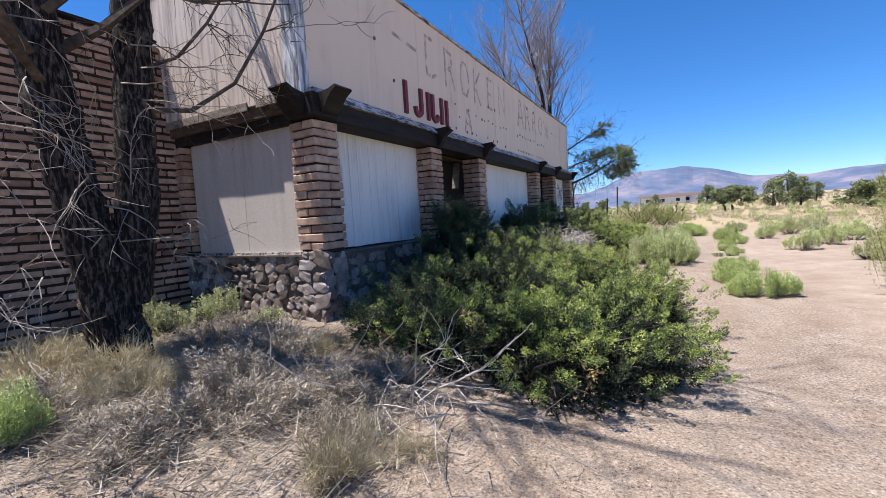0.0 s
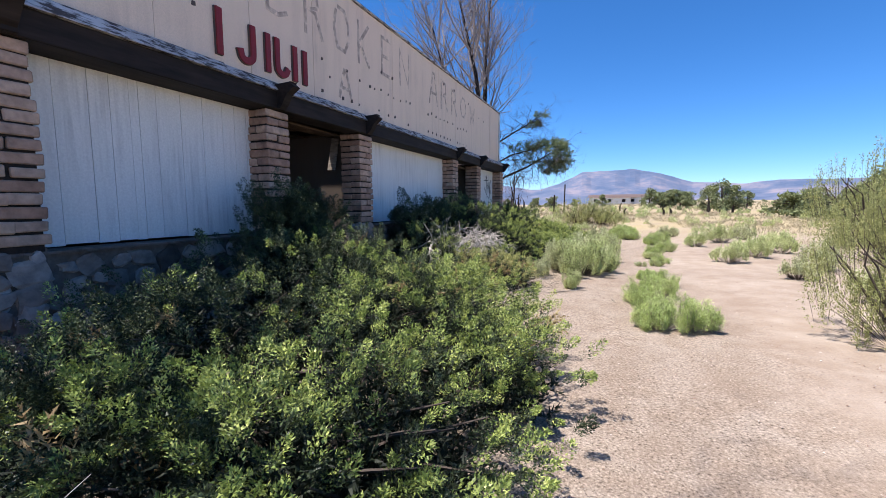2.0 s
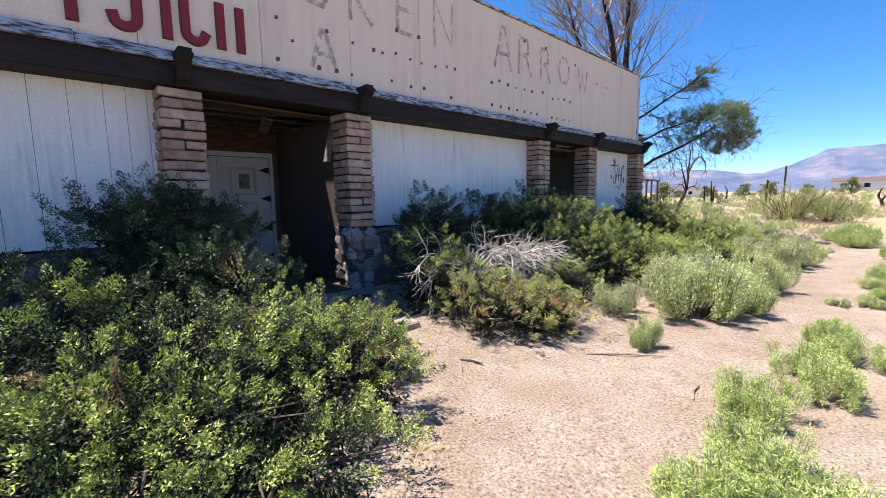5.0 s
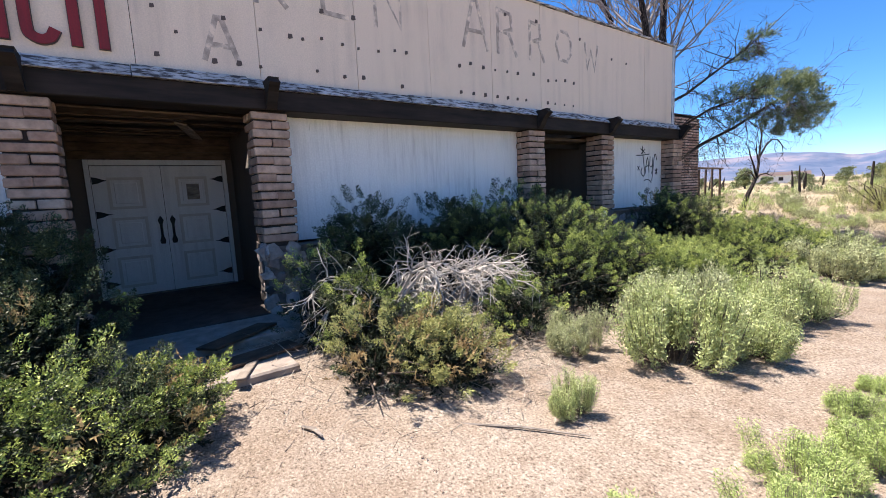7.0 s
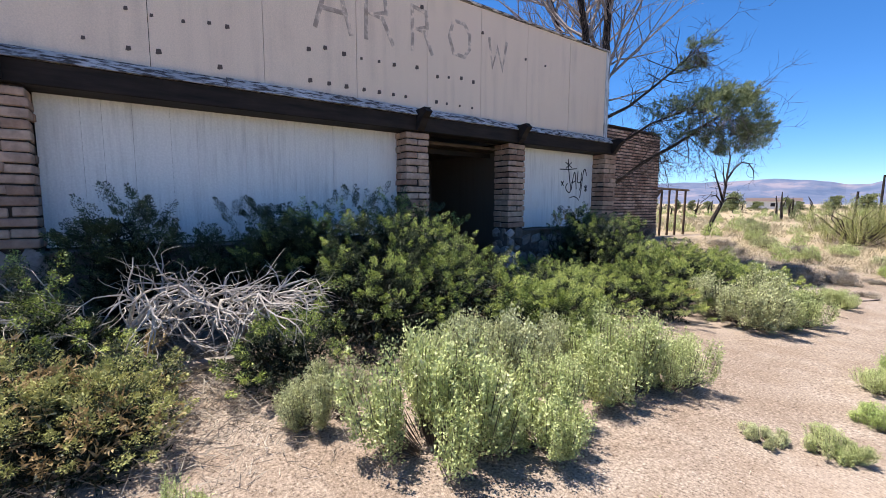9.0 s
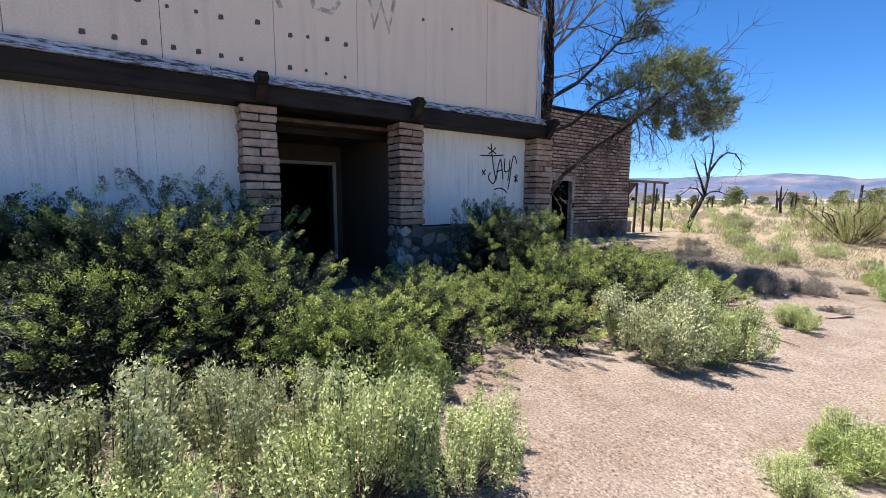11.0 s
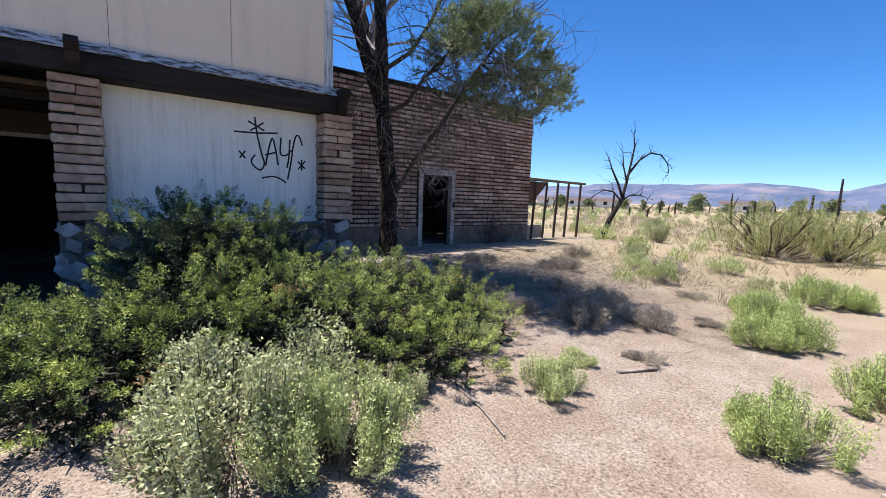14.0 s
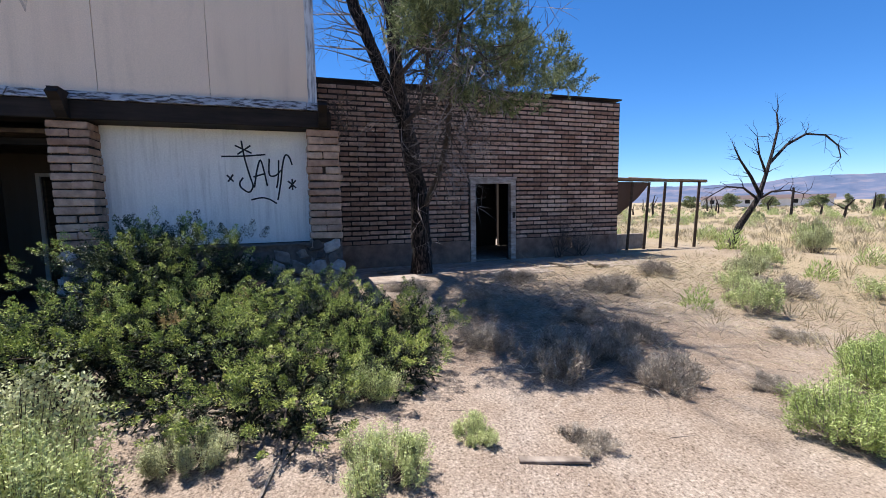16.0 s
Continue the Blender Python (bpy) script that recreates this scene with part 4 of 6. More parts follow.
for x, y, s, h in ((1.15, 8.6, 0.85, 0.75), (1.2, 9.3, 0.8, 0.7), (1.05, 10.1, 0.85, 0.7), (1.2, 11.5, 0.8, 0.65), (1.35, 10.9, 0.85, 0.7), (1.5, 12.0, 0.8, 0.7), (1.25, 12.6, 0.65, 0.6), (1.3, 13.3, 0.5, 0.5), (1.9, 18.9, 0.7, 0.75), (2.0, 21.55, 1.0, 0.8),
                   (2.35, 23.1, 1.15, 0.75), (1.05, 24.3, 1.05, 0.7), (1.3, 24.7, 1.0, 0.75), (0.85, 25.4, 1.2, 0.8), (0.5, 25.9, 0.9, 0.75), (0.8, 27.7, 1.2, 0.75), (1.3, 28.1, 1.1, 0.7), (1.75, 17.5, 0.85, 0.7), (1.8, 15.9, 0.7, 0.5), (2.2, 19.0, 0.8, 0.8), (-0.75, 15.5, 0.95, 0.9), (-0.3, 15.0, 0.8, 0.85)):
    place(rab[3], x, y, s, x * 7 + y, h)

# ---- doors ----


def double_doors():
    ob = thing("double_door", "white-painted panelled double doors with black strap hinges", "door", (WALL_X, 7.87, FLOOR_Z))
    h, w = 2.22, 0.97
    for side in range(2):
        y0 = side * w
        leaf = part("door_leaf", box((-0.02, y0 + 0.004, 0.02), (0.025, y0 + w - 0.004, h)), DOOR_PAINT, ob)
        for r in range(3):
            z0 = 0.16 + r * 0.67
            for a, b, c, d in ((0.2, 0.7, 0.0, 0.045), (0.2, 0.7, 0.485, 0.53), (0.2, 0.245, 0.045, 0.485), (0.655, 0.7, 0.045, 0.485)):
                part("moulding", box((0.026, y0 + a, z0 + c), (0.05, y0 + b, z0 + d)), DULL_WHITE, leaf)
            part("panel", box((0.026, y0 + 0.29, z0 + 0.09), (0.042, y0 + 0.61, z0 + 0.44)), DOOR_PAINT, leaf, bevel=0.008)
        part("stile_mould", box((0.027, y0 + 0.16, 0.1), (0.036, y0 + 0.175, 2.12)), DOOR_PAINT, leaf)
        for z in (0.24, 0.83, 1.42, 1.98):
            edge, tip = (y0 + 0.01, y0 + 0.24) if side == 0 else (y0 + w - 0.01, y0 + w - 0.24)
            prof = [(edge, z - 0.06), (edge, z + 0.06), ((edge * 2 + tip) / 3, z + 0.045), ((edge + tip * 2) / 3, z + 0.012), (tip, z), ((edge + tip * 2) / 3, z - 0.012), ((edge * 2 + tip) / 3, z - 0.045)]
            part("strap_hinge", extruded(prof, "x", 0.028, 0.04), IRON, leaf, "black iron strap hinge")
        yc = w - 0.09 if side == 0 else w + 0.09
        bm = extruded([(yc - 0.03, 0.86), (yc - 0.045, 0.92), (yc - 0.02, 1.0), (yc - 0.02, 1.2), (yc - 0.045, 1.28), (yc, 1.36), (yc + 0.045, 1.28), (yc + 0.02, 1.2), (yc + 0.02, 1.0), (yc + 0.045, 0.92), (yc + 0.03, 0.86)], "x", 0.028, 0.045)
        verts, faces = tube([Vector((0.04, yc, 1.02)), Vector((0.09, yc, 1.06)), Vector((0.095, yc, 1.14)), Vector((0.04, yc, 1.19))], [0.014] * 4, 6)
        part("pull_plate", bm, IRON, leaf, "black iron pull plate")
        child("pull_handle", mesh_of("pull_handle", verts, faces, IRON), leaf, "black iron pull handle")
    part("notice", box((0.053, w + 0.36, 1.62), (0.057, w + 0.56, 1.9)), OLD_WOOD, ob, "faded paper notice")
    for lo, hi in (((0.0, -0.07, 0.0), (0.06, -0.004, 2.32)), ((0.0, 2 * w + 0.004, 0.0), (0.06, 2 * w + 0.07, 2.32)), ((0.0, -0.004, 2.23), (0.06, 2 * w + 0.004, 2.32))):
        part("casing", box(lo, hi), DOOR_PAINT, ob, bevel=0.006)
    part("sill", box((-0.1, -0.05, -0.04), (0.12, 2 * w + 0.05, 0.015)), OLD_WOOD, ob)
    return ob


double_doors()
for n, z in enumerate((2.63, 2.765, 2.9)):
    wall_boxes("trim_header", [((WALL_X, 7.62, z), (WALL_X + 0.03 + 0.01 * n, 9.98, z + 0.125))], BROWN_WOOD, "brown header board over the entrance", "trim")
# broken slatted ceiling over the entrance, with loose boards hanging
slats = thing("slatted_ceiling", "broken slatted porch ceiling with boards missing", "ceiling", (0, 0, 0))
for k in range(15):
    x = -7.0 + k * 0.17
    if k in (6, 7, 10):
        continue
    y1 = 9.98 if k not in (3, 9, 11) else 9.1
    tilt = random.uniform(-0.04, 0.03)
    me = part("slat", box((0, 0, 0), (0.13, y1 - 7.62, 0.02)), BROWN_WOOD, slats)
    me.matrix_local = pose(x, 7.62, 2.97, math.degrees(tilt) * 0.4, random.uniform(-6, 6), random.uniform(-0.8, 0.8))
for p, r, s in (((-4.75, 9.86, 2.62), (78, 4, 10), 0.66), ((-5.7, 9.2, 2.92), (-4, 14, 72), 1.0)):
    plank = thing("fallen_board", "pale broken ceiling board hanging loose", "board", p, "hanging boards")
    part("plank", box((-0.08, -0.5 * s, -0.012), (0.08, 0.5 * s, 0.012)), OLD_WOOD, plank)
    plank.rotation_euler = [radians(a) for a in r]
# doorway behind the second opening
frame2 = thing("door_frame", "pale weathered door frame round a dark doorway", "door frame", (WALL_X, 15.7, FLOOR_Z))
for lo, hi in (((0.0, 0.0, 0.0), (0.05, 0.07, 2.2)), ((0.0, 1.59, 0.0), (0.05, 1.66, 2.2)), ((0.0, 0.07, 2.13), (0.05, 1.59, 2.2))):
    part("jamb", box(lo, hi), DULL_WHITE, frame2, bevel=0.006)
ajar = thing("open_door", "worn brown door standing ajar in a dark doorway", "door", (WALL_X - 0.02, 15.8, FLOOR_Z))
leaf = part("leaf", box((-0.02, 0.0, 0.02), (0.02, 0.75, 2.1)), BROWN_WOOD, ajar, bevel=0.005)
part("edge_strip", box((-0.025, 0.752, 0.02), (0.025, 0.78, 2.1)), DULL_WHITE, leaf, "pale bare door edge")
ajar.rotation_euler = (0, 0, radians(74))
wall_boxes("trim_opening", [((-4.9, 15.2, 2.74), (-4.86, 17.5, 2.84))], DARK_WOOD, "brown header board", "trim")

# side door in the block wall
frame3 = thing("door_frame", "pale weathered door frame in the block wall", "door frame", (WALL_X, DOOR3[0], 0.28))
w3 = DOOR3[1] - DOOR3[0]
jambs = []
for lo, hi in (((-0.12, -0.09, 0.0), (0.045, 0.05, 2.12)), ((-0.12, w3 - 0.05, 0.0), (0.045, w3 + 0.09, 2.12)), ((-0.12, 0.05, 2.02), (0.045, w3 - 0.05, 2.12))):
    jambs.append(part("jamb", box(lo, hi), PALE_WOOD, frame3, bevel=0.006))
part("lintel", box((-0.05, -0.12, 2.122), (0.05, w3 + 0.12, 2.19)), PALE_WOOD, frame3)
part("latch", box((0.047, w3 - 0.01, 1.12), (0.075, w3 + 0.06, 1.28)), IRON, jambs[1], "black iron latch")

# slabs
entry = thing("entry_slab", "broken concrete entry slab with a pale worn edge", "slab", (0, 0, 0))
part("slab", box((-4.1, 7.7, 0.05), (-3.15, 9.8, 0.29)), CONCRETE, entry, bevel=0.015)
part("step", box((-3.145, 8.2, 0.0), (-2.25, 9.55, 0.2)), CONCRETE, entry, bevel=0.02)
for p, s, r in (((-2.75, 9.2, 0.215), (0.35, 1.0, 0.03), 12), ((-3.3, 9.2, 0.31), (0.3, 0.9, 0.03), 35), ((-2.42, 9.1, 0.216), (0.1, 0.5, 0.025), 64)):
    plank = thing("loose_board", "weathered splintered board lying on the entry slab", "board", p, "loose boards")
    # boards inside the building's shadow are coloured darker than the sunlit one
    part("plank", box((-s[0] / 2, -s[1] / 2, -s[2] / 2), (s[0] / 2, s[1] / 2, s[2] / 2)), BROWN_WOOD if p[0] < -2.5 else OLD_WOOD, plank, bevel=0.006)
    plank.rotation_euler = (0, radians(-4), radians(r))
walkway = tagged(new("pavement"), "cracked pale concrete apron along the block wall", "pavement", kind="structure")
y = 21.4
while y < 28.6:
    b = min(y + random.uniform(0.9, 1.6), 28.8)
    x1 = -5.3 + random.uniform(-0.5, 0.6)
    s = part("slab", box((-7.13, y + 0.012, 0.05), (x1, b - 0.012, 0.3 + random.uniform(-0.015, 0.015))), CONCRETE, walkway, bevel=0.012)
    y = b

# ---- sign letters ----


def strokes(name, paths, half, x0, x1, mat, parent, label=""):
    """Lettering from flat strokes: each path is a run of (y, z), drawn as one bent bar."""
    bm = bmesh.new()
    for path in paths:
        pts = [Vector(p) for p in path]
        ways = [(b - a).normalized() for a, b in zip(pts, pts[1:])]
        pts[0], pts[-1] = pts[0] - ways[0] * half * 0.7, pts[-1] + ways[-1] * half * 0.7
        top = x1 + random.uniform(0, 0.0012)
        rings = []
        for k, p in enumerate(pts):
            a, b = ways[max(k - 1, 0)], ways[min(k, len(ways) - 1)]
            w = (a + b).normalized() if (a + b).length > 0.1 else a
            out = Vector((-w.y, w.x)) * (half / max(0.6, w.dot(a)))
            rings.append([bm.verts.new((x, *(p + out * side))) for x, side in ((x0, 1), (top, 1), (top, -1), (x0, -1))])
        for a, b in zip(rings, rings[1:]):
            for k in range(4):
                bm.faces.new((a[k], a[(k + 1) % 4], b[(k + 1) % 4], b[k]))
        bm.faces.new(rings[0][::-1])
        bm.faces.new(rings[-1])
    bmesh.ops.recalc_face_normals(bm, faces=bm.faces[:])
    return part(name, bm, mat, parent, label)


def rounded(pts, n=5):
    """A smooth run through the points."""
    if len(pts) < 3:
        return pts
    q = [pts[0], *pts, pts[-1]]
    out = []
    for a, b, c, d in zip(q, q[1:], q[2:], q[3:]):
        for k in range(n):
            u = k / n
            out.append(tuple(0.5 * (2 * b[m] + (c[m] - a[m]) * u + (2 * a[m] - 5 * b[m] + 4 * c[m] - d[m]) * u * u + (3 * b[m] - a[m] - 3 * c[m] + d[m]) * u ** 3) for m in (0, 1)))
    return out + [pts[-1]]


letter_ways = [[[(6.715, 3.54), (6.715, 4.05)]], [[(7.26, 4.02), (7.26, 3.67), (7.22, 3.58), (7.14, 3.555), (7.07, 3.585), (7.045, 3.66)]], [[(7.535, 3.55), (7.535, 4.02)]],
               [[(7.72, 4.02), (7.72, 3.66), (7.75, 3.585), (7.82, 3.555), (7.89, 3.58), (7.925, 3.64)]], [[(8.1, 3.56), (8.1, 4.02)]], [[(8.33, 3.56), (8.33, 4.02)]]]
letter_ways = [[rounded(p) for p in way] for way in letter_ways]
for way in letter_ways:
    sign = thing("sign_letter", "faded red plastic sign letter on the tan fascia", "sign letter", (0, 0, 0), "remaining sign letters")
    face = strokes("face", way, 0.045, FAS_X + 0.004, FAS_X + 0.05, RED, sign)
    strokes("rim", way, 0.052, FAS_X + 0.003, FAS_X + 0.03, SPOT, face, "dark letter rim")
ghosts = thing("letter_ghosts", "faint brown stains of removed sign letters", "stain", (0, 0, 0))


def ghost(kind, y, z, w, h):
    g = {"A": [[(0, 0), (0.42, 1), (0.58, 1), (1, 0)], [(0.2, 0.35), (0.8, 0.35)]], "R": [[(0, 0), (0, 1)], [(0, 1), (0.7, 0.95), (0.75, 0.6), (0.1, 0.5), (0.6, 0.48), (1, 0)]],
         "O": [[(0.15, 0.9), (0, 0.5), (0.2, 0.05), (0.7, 0.02), (0.95, 0.3), (0.95, 0.7), (0.7, 0.98), (0.3, 1.0)]], "W": [[(0, 1), (0.2, 0), (0.48, 0.75), (0.78, 0), (1, 1)]],
         "N": [[(0, 0), (0, 1), (0.9, 0.05), (0.95, 1)]], "E": [[(0.9, 0), (0, 0.02), (0, 1), (0.9, 1)], [(0, 0.5), (0.7, 0.5)]], "B": [[(0.9, 0.1), (0.5, 0), (0, 0.02), (0, 1), (0.6, 1)]], "K": [[(0, 0), (0, 1)], [(0.9, 1), (0.1, 0.5), (0.95, 0)]]}[kind]
    strokes("stain", [[(y + a * w, z + b * h) for a, b in p] for p in g], 0.033, FAS_X - 0.002, FAS_X + 0.0045, GHOST, ghosts)


for k, y, z, w, h in (("B", 7.6, 4.42, 0.42, 0.74), ("R", 8.42, 4.4, 0.42, 0.76), ("O", 9.18, 4.4, 0.46, 0.74), ("K", 9.96, 4.38, 0.4, 0.76), ("E", 10.86, 4.4, 0.4, 0.76), ("N", 11.68, 4.38, 0.48, 0.78),
                      ("A", 13.38, 4.36, 0.56, 0.8), ("R", 14.2, 4.36, 0.48, 0.76), ("R", 15.06, 4.36, 0.4, 0.7), ("O", 15.84, 4.44, 0.5, 0.6), ("W", 16.8, 4.4, 0.46, 0.52), ("A", 9.3, 3.58, 0.38, 0.5)):
    ghost(k, y, z, w, h)
for y, z in ((6.45, 4.82), (6.9, 4.78)):
    strokes("stain", [[(y, z), (y + 0.3, z - 0.02)]], 0.03, FAS_X - 0.002, FAS_X + 0.0045, GHOST, ghosts)
spots = thing("glue_spots", "dark square glue spots where letters were fixed", "stain", (0, 0, 0))
spot_at = [(10.36, 4.01), (10.53, 4.0), (10.8, 4.05), (11.11, 4.02), (11.36, 4.0), (11.69, 4.01), (11.98, 4.06), (12.19, 4.06), (10.7, 3.6), (11.11, 3.57), (11.41, 3.59), (12.08, 3.53), (13.27, 4.0), (13.52, 4.07), (13.82, 4.04),
           (14.11, 4.03), (14.42, 4.04), (14.7, 4.04), (15.15, 4.08), (15.58, 4.0), (15.83, 4.03), (16.12, 4.06), (16.41, 4.04), (17.81, 4.72), (18.42, 4.7), (16.63, 4.98), (14.4, 5.06), (15.25, 5.09), (10.83, 4.42), (11.31, 4.42)]
spot_at += [(y, 3.56) for y in (13.28, 13.57, 13.85, 14.15, 14.42, 14.68, 14.92, 15.56, 15.79, 16.09, 16.39)]
spot_at += [(8.81, 4.09), (8.8, 3.56), (9.02, 3.84), (9.4, 3.56), (9.55, 4.09), (9.68, 3.57), (9.98, 4.03), (9.94, 3.56), (6.4, 4.0), (5.9, 4.55)]
for y, z in spot_at:
    s = random.uniform(0.02, 0.036)
    part("glue_spot", extruded([(y - s, z - s * 0.8), (y - s * 0.3, z - s), (y + s, z - s * 0.6), (y + s * 0.8, z + s), (y - s * 0.7, z + s * 0.9)], "x", FAS_X - 0.002, FAS_X + random.uniform(0.006, 0.012)), SPOT, spots)

# sprayed scrawl on the siding
scrawl = thing("graffiti", "black sprayed scrawl of letters and stars", "graffiti", (0, 0, 0))
runs = [[(19.31, 2.57), (19.62, 2.58), (19.93, 2.61)],
        [(19.6, 2.81), (19.63, 2.56), (19.69, 2.28), (19.73, 2.12), (19.67, 2.02), (19.57, 2.08), (19.54, 2.16), (19.59, 2.24)],
        [(19.51, 2.74), (19.73, 2.63)],
        [(19.72, 2.74), (19.54, 2.61)],
        [(19.75, 2.1), (19.8, 2.36), (19.86, 2.52), (19.91, 2.32), (19.94, 2.12)],
        [(19.75, 2.26), (19.91, 2.31)],
        [(19.99, 2.54), (19.98, 2.3), (20.07, 2.28), (20.15, 2.36)],
        [(20.13, 2.52), (20.11, 2.24), (20.08, 2.09)],
        [(20.33, 2.46), (20.29, 2.58), (20.23, 2.6), (20.18, 2.42), (20.15, 2.2), (20.09, 1.9)],
        [(19.37, 2.28), (19.45, 2.19)],
        [(19.45, 2.29), (19.38, 2.19)],
        [(20.26, 2.19), (20.37, 2.09)],
        [(20.37, 2.2), (20.27, 2.08)],
        [(20.32, 2.22), (20.32, 2.06)],
        [(19.7, 1.9), (19.85, 1.93), (19.97, 1.9), (20.06, 1.84)]]

for run in runs:
    strokes("line", [rounded(run)], 0.0125, -4.3985, -4.394, SPRAY, scrawl)

# ---- lean-to frame, dead tree, half-dead tree, front tree ----
lean = thing("lean_to", "collapsing timber lean-to frame beside the block wall", "lean-to", (0, 0, 0))
tops = []
for x, y in ((-7.75, 30.0), (-7.8, 30.7), (-7.75, 31.3), (-7.7, 31.9), (-7.6, 32.55)):
    foot, head = Vector((x, y, gz(x, y))), Vector((x - 0.1, y + 0.24, 2.38))
    v, f = tube([foot, head], [0.055, 0.05], 4)
    child("post", mesh_of("post", v, f, BROWN_WOOD), lean)
    tops.append(head)
v, f = tube([Vector((-7.9, 29.1, 2.47)), tops[2] + Vector((0, 0, 0.06)), tops[-1] + Vector((0, 0.3, 0.03))], [0.055, 0.05, 0.05], 4)
child("top_rail", mesh_of("top_rail", v, f, BROWN_WOOD), lean)
for k in range(4):
    a = tops[k] + Vector((0, 0, 0.05))
    v, f = tube([a, a + Vector((-2.6, 0.2, 0.25))], [0.04, 0.04], 4)
    child("rafter", mesh_of("rafter", v, f, BROWN_WOOD), lean)
bm = bmesh.new()
q = [bm.verts.new(c) for c in ((-7.85, 29.16, 2.4), (-7.9, 31.0, 2.38), (-8.0, 30.6, 1.9), (-8.3, 29.2, 0.7))]
bm.faces.new(q)
bmesh.ops.solidify(bm, geom=bm.faces[:], thickness=0.04)
part("fallen_roof_sheet", bm, METAL, lean, "rusty brown fallen roof sheet")
part("knee_wall", box((-8.3, 29.2, 0.1), (-8.1, 31.0, 0.75)), CONCRETE, lean, "low pale broken wall")


def limb(p, d, length, r, verts, faces, depth, tips, bend=0.25, rise=0.06, kids=3, sides=6, shrink=0.62, spread_out=0.75, r_end=0.3):
    """A crooked branch with smaller ones on it; the ends are collected."""
    n = 4 if depth else 3
    path, way = [p.copy()], d.normalized()
    for i in range(n):
        way = (way + Vector([random.gauss(0, bend) for _ in range(3)]) * 0.5 + Vector((0, 0, rise))).normalized()
        path.append(path[-1] + way * (length / n))
    radii = [r * (1 - (1 - r_end) * i / n) for i in range(n + 1)]
    tube(path, radii, sides, verts, faces)
    if depth == 0:
        tips.append((path[-1], way))
        return
    for k in range(kids):
        i = min(n, 1 + int(random.random() * n))
        out = Vector([random.gauss(0, 1) for _ in range(3)])
        out = (out - out.project(way)).normalized()
        side = (way * (1 - spread_out * 0.5) + out * spread_out).normalized()
        limb(path[i], side, length * shrink * random.uniform(0.7, 1.15), max(radii[i] * 0.6, 0.004), verts, faces, depth - 1, tips, bend, rise, kids, 5 if depth > 2 else 3, shrink, spread_out, r_end)
    tips.append((path[-1], way))


def vpath(*pts):
    return [Vector(p) for p in pts]


# the dead tree beyond the lean-to
random.seed(5)
dead = thing("dead_tree", "leafless dead tree with grey crooked limbs", "tree", (-6.75, 33.0, gz(-6.75, 33.0)))
v, f = tube(vpath((0, 0, -0.05), (0.12, 0.25, 0.7), (0.25, 0.6, 1.3), (0.3, 0.85, 1.7)), [0.13, 0.1, 0.085, 0.075], 8)
child("trunk", mesh_of("trunk", v, f, BARK, True), dead)
v, f, tips = [], [], []
for pts, rr in ((((0.3, 0.85, 1.7), (0.3, 1.1, 2.5), (0.2, 1.5, 3.4), (0.2, 1.7, 4.3), (0.1, 1.75, 4.9)), 0.07), (((0.3, 0.85, 1.7), (0.3, 0.4, 2.4), (0.3, -0.1, 3.0), (0.3, -0.35, 3.4)), 0.055),
                (((0.25, 1.3, 2.9), (0.3, 2.0, 3.65), (0.3, 2.9, 4.1), (0.3, 3.9, 4.1), (0.3, 4.6, 3.7), (0.3, 4.8, 3.2)), 0.05), (((0.28, 0.75, 1.55), (0.3, 0.1, 1.95), (0.35, -0.7, 2.0), (0.35, -1.2, 1.75)), 0.04),
                (((0.3, 0.8, 1.5), (0.3, 1.4, 1.8), (0.35, 2.2, 1.85), (0.35, 2.9, 1.7)), 0.04), (((0.3, 1.1, 2.5), (0.3, 0.75, 3.2), (0.3, 0.6, 3.9)), 0.04)):
    path = [Vector((p[0], p[1] * 0.92, 1.5 + (p[2] - 1.5) * 0.78)) for p in pts]
    tube(path, [rr * (1 - 0.7 * i / (len(path) - 1)) for i in range(len(path))], 6, v, f)
    for i in range(1, len(path)):
        for _ in range(3):
            limb(path[i], (path[i] - path[i - 1]) + Vector((random.gauss(0, 0.3), random.gauss(0, 0.5), random.gauss(0, 0.4))), random.uniform(0.3, 0.7), 0.012, v, f, 1, tips, 0.4, 0.0, 2, 3)
child("crown", mesh_of("crown", v, f, BARK), dead, "bare grey limbs and twigs")

# the half-dead tree at the corner
random.seed(9)
tree = thing("half_dead_tree", "tall half-dead tree, bare above with one live green branch", "tree", (-5.8, 22.85, gz(-5.8, 22.85)))
o = Vector(tree.location)
trunk_1 = [p - o for p in vpath((-5.95, 22.9, 0.15), (-5.92, 22.88, 1.2), (-5.88, 22.84, 2.1), (-5.62, 22.5, 3.5), (-5.32, 22.3, 4.3), (-5.25, 22.2, 5.8), (-5.2, 22.1, 8.2), (-5.0, 22.2, 10.8))]
trunk_2 = [p - o for p in vpath((-5.6, 22.48, 3.5), (-5.42, 22.05, 4.3), (-5.25, 21.5, 5.5), (-5.3, 21.0, 7.2), (-5.7, 20.7, 9.2), (-6.1, 20.5, 11.2))]
trunk_3 = [p - o for p in vpath((-5.5, 22.45, 3.7), (-6.1, 22.5, 4.9), (-6.8, 22.4, 6.4), (-7.4, 22.3, 8.2), (-7.9, 22.1, 10.2))]


def trunk_mesh(path, radii, sides=26):
    """A rough, furrowed stem."""
    v, f = tube(path, radii, sides)
    for i, p in enumerate(v):
        q = path[min(i // sides, len(path) - 1)]
        v[i] = q + (p - q) * (1 + 0.2 * noise.noise(Vector((p.x * 14, p.y * 14, p.z * 3.2))) + 0.12 * noise.noise(Vector((p.x * 34, p.y * 34, p.z * 9))))
    return v, f


